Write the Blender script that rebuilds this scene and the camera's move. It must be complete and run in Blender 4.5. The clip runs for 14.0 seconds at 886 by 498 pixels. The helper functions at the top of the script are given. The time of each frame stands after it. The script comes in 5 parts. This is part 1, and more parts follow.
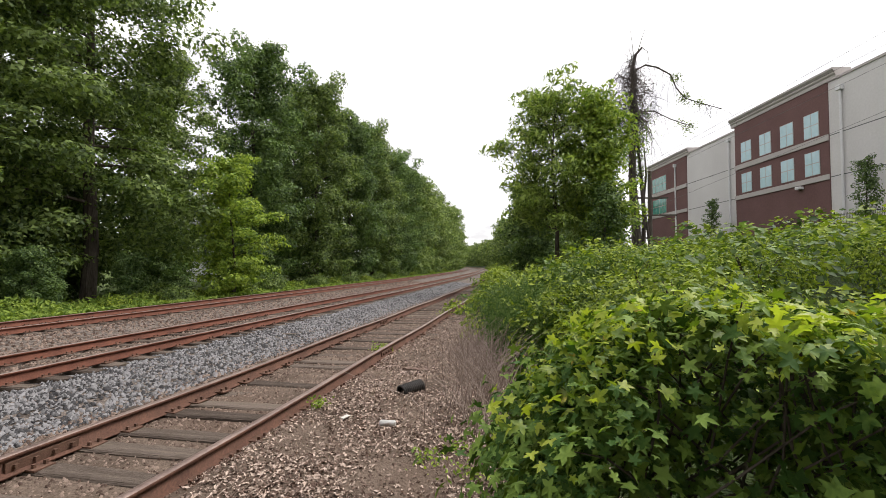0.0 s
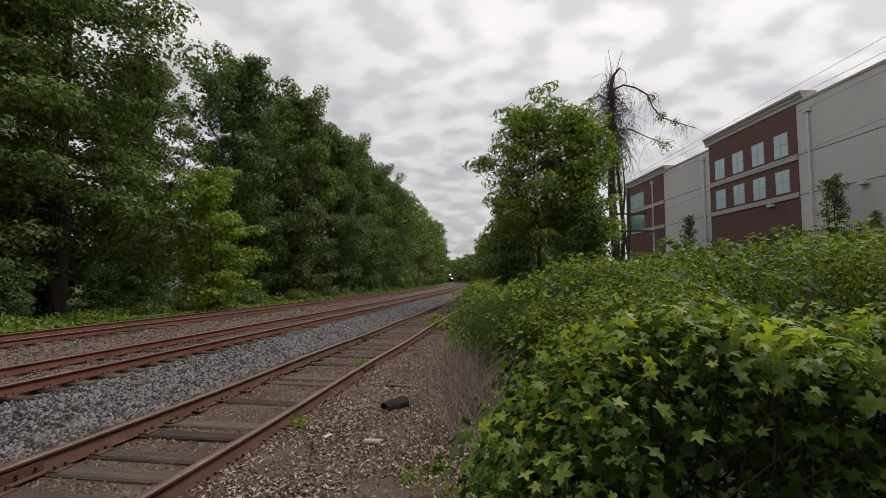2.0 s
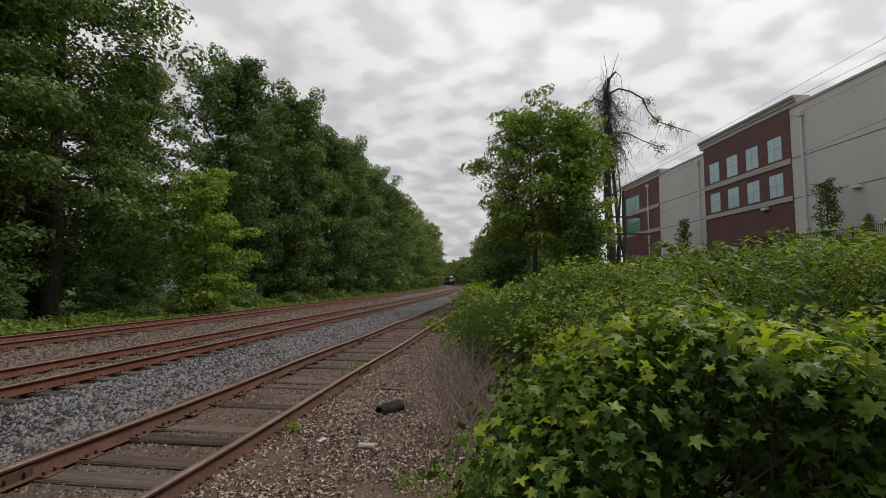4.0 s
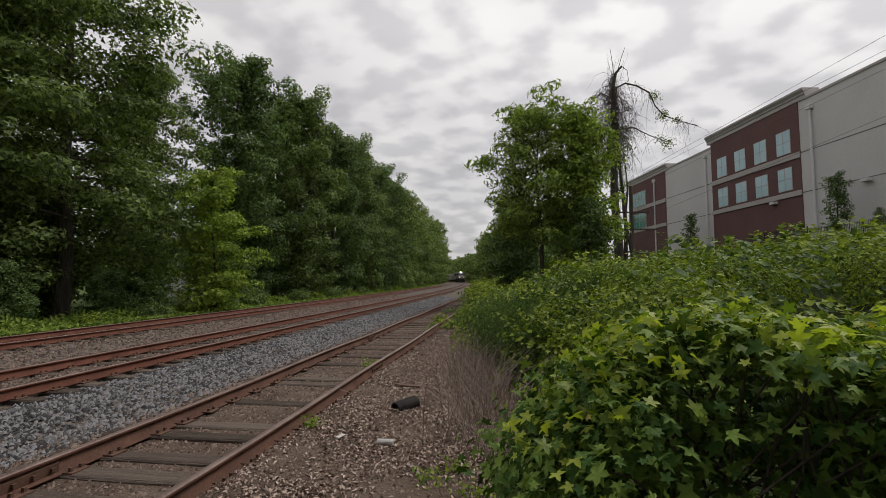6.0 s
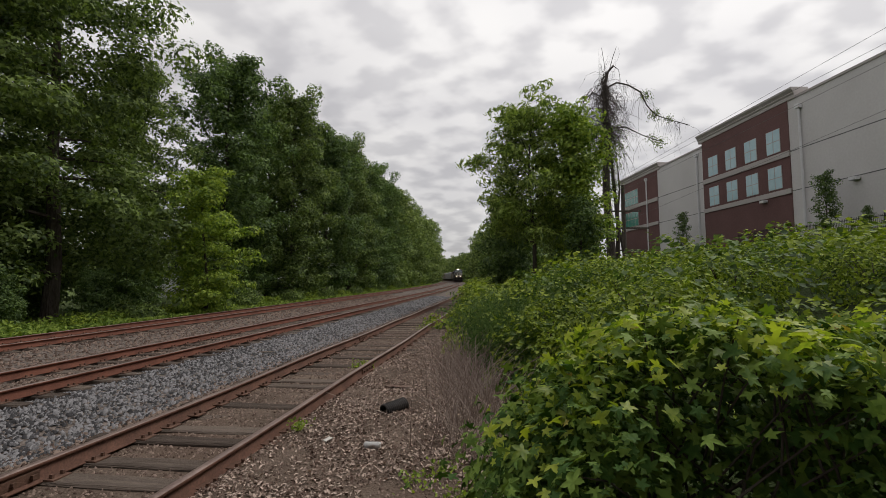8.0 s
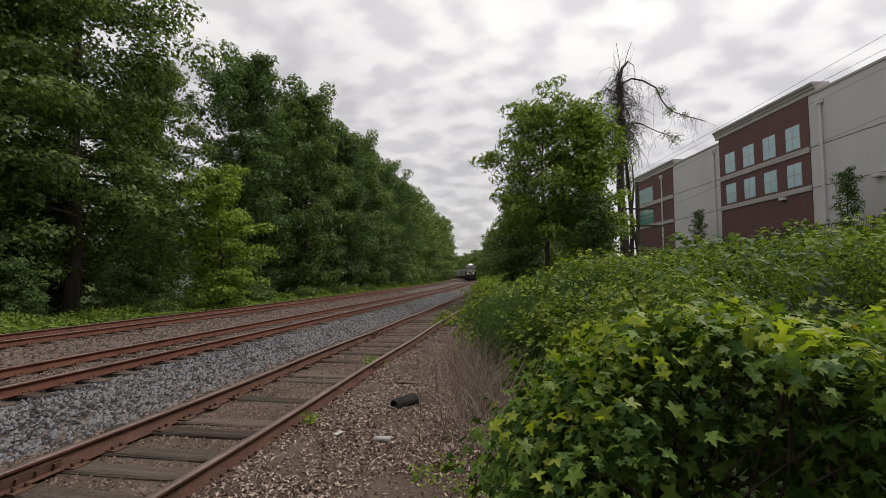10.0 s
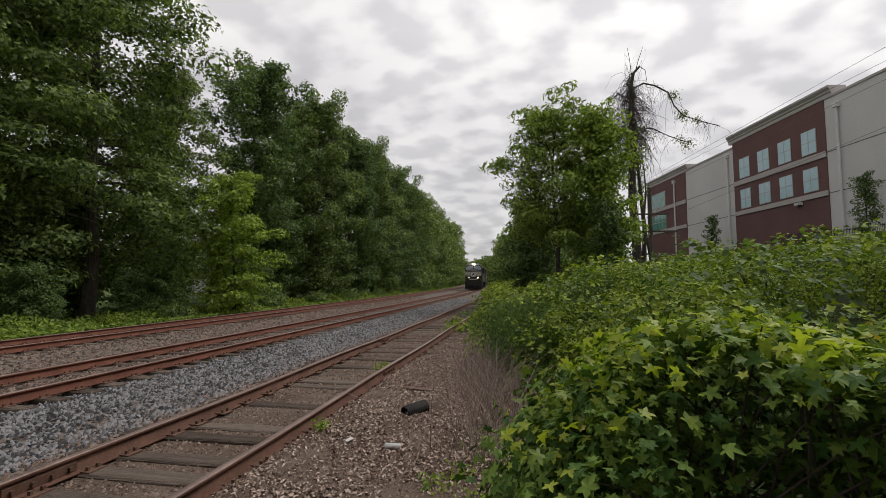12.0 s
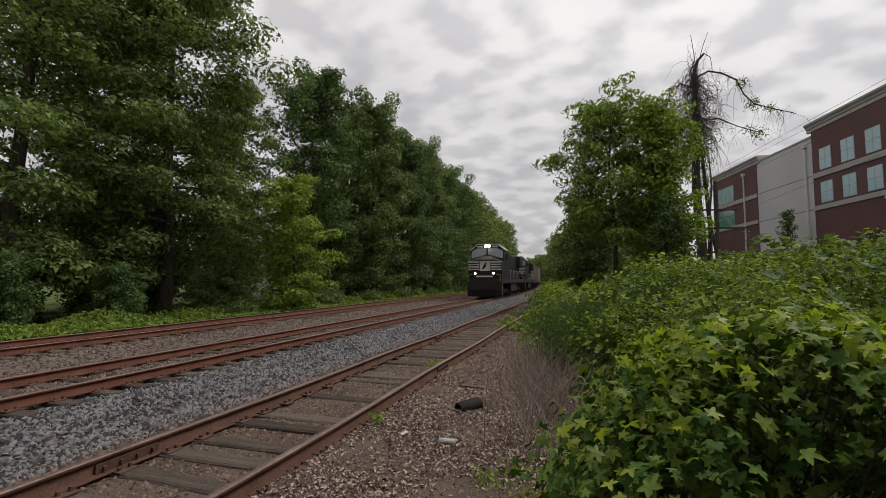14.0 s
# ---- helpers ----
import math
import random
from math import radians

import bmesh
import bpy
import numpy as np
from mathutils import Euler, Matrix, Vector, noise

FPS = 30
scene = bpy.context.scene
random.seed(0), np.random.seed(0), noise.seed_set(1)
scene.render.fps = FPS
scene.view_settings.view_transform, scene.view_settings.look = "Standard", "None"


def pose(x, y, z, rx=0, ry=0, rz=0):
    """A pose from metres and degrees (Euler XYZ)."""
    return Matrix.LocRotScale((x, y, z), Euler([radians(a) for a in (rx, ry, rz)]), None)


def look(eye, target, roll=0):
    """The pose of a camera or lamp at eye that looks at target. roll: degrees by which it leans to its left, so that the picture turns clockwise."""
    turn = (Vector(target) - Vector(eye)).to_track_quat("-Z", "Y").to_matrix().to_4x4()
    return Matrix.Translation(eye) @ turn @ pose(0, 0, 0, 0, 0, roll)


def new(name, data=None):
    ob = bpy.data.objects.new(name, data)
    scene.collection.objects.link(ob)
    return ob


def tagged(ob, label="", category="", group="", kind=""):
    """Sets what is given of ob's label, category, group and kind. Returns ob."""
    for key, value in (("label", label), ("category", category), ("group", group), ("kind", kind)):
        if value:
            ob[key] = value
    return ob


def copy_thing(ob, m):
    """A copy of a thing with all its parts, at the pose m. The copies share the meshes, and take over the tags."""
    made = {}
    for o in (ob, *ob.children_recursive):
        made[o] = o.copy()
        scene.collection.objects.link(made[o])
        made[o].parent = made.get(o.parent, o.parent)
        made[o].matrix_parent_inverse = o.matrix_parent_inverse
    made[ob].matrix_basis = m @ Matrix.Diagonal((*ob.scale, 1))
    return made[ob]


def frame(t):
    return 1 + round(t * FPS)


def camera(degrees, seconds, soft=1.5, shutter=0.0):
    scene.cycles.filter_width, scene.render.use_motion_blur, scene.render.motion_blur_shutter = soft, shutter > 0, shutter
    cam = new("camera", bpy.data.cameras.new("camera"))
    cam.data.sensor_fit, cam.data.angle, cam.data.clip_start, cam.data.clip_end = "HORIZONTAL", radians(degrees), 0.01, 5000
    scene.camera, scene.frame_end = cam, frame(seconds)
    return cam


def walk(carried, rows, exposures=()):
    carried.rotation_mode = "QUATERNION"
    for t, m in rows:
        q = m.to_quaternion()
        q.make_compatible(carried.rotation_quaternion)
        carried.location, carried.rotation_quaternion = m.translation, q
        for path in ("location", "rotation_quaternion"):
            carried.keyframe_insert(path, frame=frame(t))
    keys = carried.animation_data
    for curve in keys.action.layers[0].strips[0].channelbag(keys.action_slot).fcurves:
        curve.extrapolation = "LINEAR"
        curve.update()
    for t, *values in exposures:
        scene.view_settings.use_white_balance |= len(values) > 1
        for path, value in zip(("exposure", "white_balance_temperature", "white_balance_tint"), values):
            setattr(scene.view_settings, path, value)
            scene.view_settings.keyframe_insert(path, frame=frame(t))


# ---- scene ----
cam = camera(88.2, 14.0, soft=0.6)
PATH = [
    (0, (0.05, 0.172, 1.732), (0.019, 2.171, 1.802), -0.1),
    (0.5, (0.034, 0.185, 1.733), (0.023, 2.183, 1.824), -0.0),
    (1, (0.018, 0.195, 1.734), (0.027, 2.192, 1.845), -0.0),
    (1.5, (0.011, 0.201, 1.737), (0.039, 2.197, 1.861), -0.0),
    (2, (0.004, 0.207, 1.732), (0.052, 2.202, 1.865), -0.0),
    (2.5, (0.009, 0.211, 1.73), (0.069, 2.205, 1.871), -0.0),
    (3, (0.008, 0.215, 1.73), (0.078, 2.209, 1.875), -0.0),
    (5.5, (0.009, 0.244, 1.738), (0.056, 2.238, 1.878), -0.1),
    (6, (-0.113, 0.22, 1.733), (-0.069, 2.216, 1.864), -0.3),
    (6.5, (-0.14, 0.25, 1.733), (-0.087, 2.246, 1.852), -0.4),
    (7, (-0.091, 0.261, 1.744), (-0.027, 2.257, 1.863), -0.6),
    (7.5, (-0.055, 0.258, 1.75), (0.014, 2.253, 1.876), -0.7),
    (8, (-0.037, 0.234, 1.76), (0.033, 2.229, 1.887), -0.6),
    (8.5, (-0.034, 0.226, 1.757), (0.022, 2.222, 1.882), -0.5),
    (11, (0.003, 0.194, 1.754), (0.005, 2.191, 1.867), -0.3),
    (11.5, (-0.004, 0.198, 1.766), (-0.009, 2.194, 1.892), -0.3),
    (12, (-0.013, 0.205, 1.765), (-0.043, 2.199, 1.905), -0.2),
    (12.5, (-0.018, 0.205, 1.759), (-0.093, 2.198, 1.904), -0.2),
    (13, (-0.015, 0.189, 1.754), (-0.135, 2.18, 1.898), -0.1),
    (13.5, (-0.014, 0.184, 1.744), (-0.183, 2.172, 1.883), -0.1),
    (14, (-0.022, 0.193, 1.738), (-0.279, 2.171, 1.875), 0.0),
]
walk(cam, [(t, look(eye, target, roll)) for t, eye, target, roll in PATH],
     exposures=((0.0, 1.05), (0.2, 0.76), (0.4, 0.48), (0.7, 0.22), (1.1, 0.10), (1.7, 0.02), (3.0, 0.0), (6.5, -0.03), (8.5, 0.04), (11.0, 0.13), (11.6, 0.14), (12.5, 0.06), (13.3, -0.01), (14.0, -0.05)))


# ---- world and light ----
world = bpy.data.worlds.new("overcast_sky")
scene.world = world
world.use_nodes = True
wn, wl = world.node_tree.nodes, world.node_tree.links
wn.clear()
w_out = wn.new("ShaderNodeOutputWorld")
w_bg = wn.new("ShaderNodeBackground")
w_sky = wn.new("ShaderNodeTexSky")
w_sky.sky_type, w_sky.sun_disc = "NISHITA", False
SUN_EL, SUN_AZ = 55.0, 62.0     # degrees above the horizon, and east of the tracks' heading
w_sky.sun_elevation, w_sky.sun_rotation = radians(SUN_EL), radians(SUN_AZ)
w_coord = wn.new("ShaderNodeTexCoord")
w_sep = wn.new("ShaderNodeSeparateXYZ")
wl.new(w_coord.outputs["Generated"], w_sep.inputs[0])
w_h = wn.new("ShaderNodeMath"); w_h.operation = "MAXIMUM"; w_h.inputs[1].default_value = 0.0
wl.new(w_sep.outputs["Z"], w_h.inputs[0])
w_add = wn.new("ShaderNodeMath"); w_add.operation = "ADD"; w_add.inputs[1].default_value = 0.30
wl.new(w_h.outputs[0], w_add.inputs[0])
w_dx = wn.new("ShaderNodeMath"); w_dx.operation = "DIVIDE"
w_dy = wn.new("ShaderNodeMath"); w_dy.operation = "DIVIDE"
wl.new(w_sep.outputs["X"], w_dx.inputs[0]); wl.new(w_add.outputs[0], w_dx.inputs[1])
wl.new(w_sep.outputs["Y"], w_dy.inputs[0]); wl.new(w_add.outputs[0], w_dy.inputs[1])
w_vec = wn.new("ShaderNodeCombineXYZ")
wl.new(w_dx.outputs[0], w_vec.inputs[0]); wl.new(w_dy.outputs[0], w_vec.inputs[1])


def cloud_layer(scale, detail, rough, lo, hi, dark, light, offset):
    m = wn.new("ShaderNodeMapping")
    m.inputs["Location"].default_value = (offset, offset * 0.7, 0)
    m.inputs["Rotation"].default_value = (0, 0, radians(28))
    m.inputs["Scale"].default_value = (1.0, 1.2, 1.0)
    wl.new(w_vec.outputs[0], m.inputs[0])
    n = wn.new("ShaderNodeTexNoise")
    n.inputs["Scale"].default_value, n.inputs["Detail"].default_value = scale, detail
    n.inputs["Roughness"].default_value = rough
    wl.new(m.outputs[0], n.inputs["Vector"])
    r = wn.new("ShaderNodeValToRGB")
    r.color_ramp.interpolation = "EASE"
    r.color_ramp.elements[0].position, r.color_ramp.elements[1].position = lo, hi
    r.color_ramp.elements[0].color, r.color_ramp.elements[1].color = (*dark, 1), (*light, 1)
    wl.new(n.outputs["Fac"], r.inputs[0])
    return r.outputs[0]


c_big = cloud_layer(1.6, 3.0, 0.5, 0.30, 0.70, (0.84, 0.84, 0.86), (1.0, 1.0, 1.0), 3.1)
c_small = cloud_layer(7.8, 3.0, 0.36, 0.36, 0.62, (0.74, 0.74, 0.76), (1.0, 1.0, 1.0), 7.7)
w_mul = wn.new("ShaderNodeMixRGB"); w_mul.blend_type = "MULTIPLY"; w_mul.inputs[0].default_value = 1.0
wl.new(c_big, w_mul.inputs[1]); wl.new(c_small, w_mul.inputs[2])
w_gain = wn.new("ShaderNodeMixRGB"); w_gain.blend_type = "MULTIPLY"; w_gain.inputs[0].default_value = 1.0
w_gain.inputs[2].default_value = (6.9, 6.7, 6.55, 1)
wl.new(w_mul.outputs[0], w_gain.inputs[1])
# thinner, brighter cloud towards the hidden sun
w_dot = wn.new("ShaderNodeVectorMath"); w_dot.operation = "DOT_PRODUCT"
wl.new(w_coord.outputs["Generated"], w_dot.inputs[0])
w_dot.inputs[1].default_value = (math.cos(radians(SUN_EL)) * math.sin(radians(SUN_AZ)), math.cos(radians(SUN_EL)) * math.cos(radians(SUN_AZ)), math.sin(radians(SUN_EL)))
w_glow = wn.new("ShaderNodeMapRange")
w_glow.inputs["From Min"].default_value, w_glow.inputs["From Max"].default_value = 0.2, 1.0
w_glow.inputs["To Min"].default_value, w_glow.inputs["To Max"].default_value = 0.95, 1.22
wl.new(w_dot.outputs["Value"], w_glow.inputs["Value"])
# an overcast sky is dimmer towards the horizon
w_low = wn.new("ShaderNodeMapRange")
w_low.inputs["From Min"].default_value, w_low.inputs["From Max"].default_value = 0.0, 0.5
w_low.inputs["To Min"].default_value, w_low.inputs["To Max"].default_value = 0.80, 1.08
wl.new(w_h.outputs[0], w_low.inputs["Value"])
w_both = wn.new("ShaderNodeMath"); w_both.operation = "MULTIPLY"
wl.new(w_glow.outputs[0], w_both.inputs[0]); wl.new(w_low.outputs[0], w_both.inputs[1])
w_lit = wn.new("ShaderNodeVectorMath"); w_lit.operation = "SCALE"
wl.new(w_gain.outputs[0], w_lit.inputs[0]); wl.new(w_both.outputs[0], w_lit.inputs["Scale"])
w_mix = wn.new("ShaderNodeMixRGB"); w_mix.inputs[0].default_value = 0.95
wl.new(w_sky.outputs[0], w_mix.inputs[1]); wl.new(w_lit.outputs[0], w_mix.inputs[2])
wl.new(w_mix.outputs[0], w_bg.inputs[0])
w_bg.inputs[1].default_value = 0.12
wl.new(w_bg.outputs[0], w_out.inputs[0])

sun = new("sun", bpy.data.lights.new("sun", "SUN"))
sun.data.energy, sun.data.angle, sun.data.color = 1.3, radians(22), (1.0, 0.97, 0.92)
_e, _a = radians(SUN_EL), radians(SUN_AZ)
sun.matrix_world = look((40 * math.sin(_a), 40 * math.cos(_a), 50), (40 * math.sin(_a) - math.cos(_e) * math.sin(_a), 40 * math.cos(_a) - math.cos(_e) * math.cos(_a), 50 - math.sin(_e)))

# ---- materials ----


def material(name, base, second=None, rough=0.7, metal=0.0, scale=8.0, fine=60.0, bump=0.2, spot=None, spot_at=0.62, island=0.0, obj=0.0, lite=0.0, translucent=0.0, spec=0.4, stretch=(1, 1, 1), bump_dist=0.01, spread=0.16):
    """A surface that varies at two scales; island and obj: how far separate pieces differ."""
    m = bpy.data.materials.new(name)
    m.use_nodes = True
    n, l = m.node_tree.nodes, m.node_tree.links
    p = n["Principled BSDF"]
    out = n["Material Output"]
    p.inputs["Roughness"].default_value, p.inputs["Metallic"].default_value = rough, metal
    p.inputs["Specular IOR Level"].default_value = spec
    tc = n.new("ShaderNodeTexCoord")
    mp = n.new("ShaderNodeMapping")
    mp.inputs["Scale"].default_value = stretch
    l.new(tc.outputs["Object"], mp.inputs[0])
    n1 = n.new("ShaderNodeTexNoise")
    n1.inputs["Scale"].default_value, n1.inputs["Detail"].default_value = scale, 5
    l.new(mp.outputs[0], n1.inputs["Vector"])
    n2 = n.new("ShaderNodeTexNoise")
    n2.inputs["Scale"].default_value, n2.inputs["Detail"].default_value = fine, 3
    l.new(mp.outputs[0], n2.inputs["Vector"])
    mixf = n.new("ShaderNodeMath"); mixf.operation = "MULTIPLY_ADD"
    l.new(n2.outputs["Fac"], mixf.inputs[0]); mixf.inputs[1].default_value = 0.45
    half = n.new("ShaderNodeMath"); half.operation = "MULTIPLY"; half.inputs[1].default_value = 0.55
    l.new(n1.outputs["Fac"], half.inputs[0]); l.new(half.outputs[0], mixf.inputs[2])
    fac = mixf.outputs[0]
    if island or obj:
        src = n.new("ShaderNodeNewGeometry").outputs["Random Per Island"] if island else n.new("ShaderNodeObjectInfo").outputs["Random"]
        k = island or obj
        a = n.new("ShaderNodeMath"); a.operation = "SUBTRACT"; a.inputs[1].default_value = 0.5
        l.new(src, a.inputs[0])
        b = n.new("ShaderNodeMath"); b.operation = "MULTIPLY_ADD"; b.inputs[1].default_value = k
        l.new(a.outputs[0], b.inputs[0]); l.new(fac, b.inputs[2])
        fac = b.outputs[0]
    r = n.new("ShaderNodeValToRGB")
    r.color_ramp.elements[0].position, r.color_ramp.elements[1].position = 0.5 - spread, 0.5 + spread
    second = second or tuple(c * 1.35 for c in base)
    r.color_ramp.elements[0].color, r.color_ramp.elements[1].color = (*base, 1), (*second, 1)
    l.new(fac, r.inputs[0])
    col = r.outputs[0]
    if spot:
        n3 = n.new("ShaderNodeTexNoise")
        n3.inputs["Scale"].default_value, n3.inputs["Detail"].default_value = scale * 0.35, 6
        l.new(mp.outputs[0], n3.inputs["Vector"])
        r3 = n.new("ShaderNodeValToRGB")
        r3.color_ramp.elements[0].position, r3.color_ramp.elements[1].position = spot_at - 0.06, spot_at + 0.06
        l.new(n3.outputs["Fac"], r3.inputs[0])
        mx = n.new("ShaderNodeMixRGB")
        l.new(r3.outputs[0], mx.inputs[0]); l.new(col, mx.inputs[1])
        mx.inputs[2].default_value = (*spot, 1)
        col = mx.outputs[0]
    l.new(col, p.inputs["Base Color"])
    if bump:
        bp = n.new("ShaderNodeBump")
        bp.inputs["Strength"].default_value, bp.inputs["Distance"].default_value = bump, bump_dist
        l.new(n2.outputs["Fac"], bp.inputs["Height"])
        l.new(bp.outputs[0], p.inputs["Normal"])
    if translucent:
        tr = n.new("ShaderNodeBsdfTranslucent")
        br = n.new("ShaderNodeMixRGB"); br.blend_type = "MULTIPLY"; br.inputs[0].default_value = 1
        l.new(col, br.inputs[1]); br.inputs[2].default_value = (1.25, 1.35, 0.6, 1)
        l.new(br.outputs[0], tr.inputs[0])
        ms = n.new("ShaderNodeMixShader"); ms.inputs[0].default_value = translucent
        l.new(p.outputs[0], ms.inputs[1]); l.new(tr.outputs[0], ms.inputs[2])
        l.new(ms.outputs[0], out.inputs[0])
    if lite:
        p.inputs["Emission Color"].default_value = (1.0, 0.82, 0.55, 1)
        p.inputs["Emission Strength"].default_value = lite
    return m


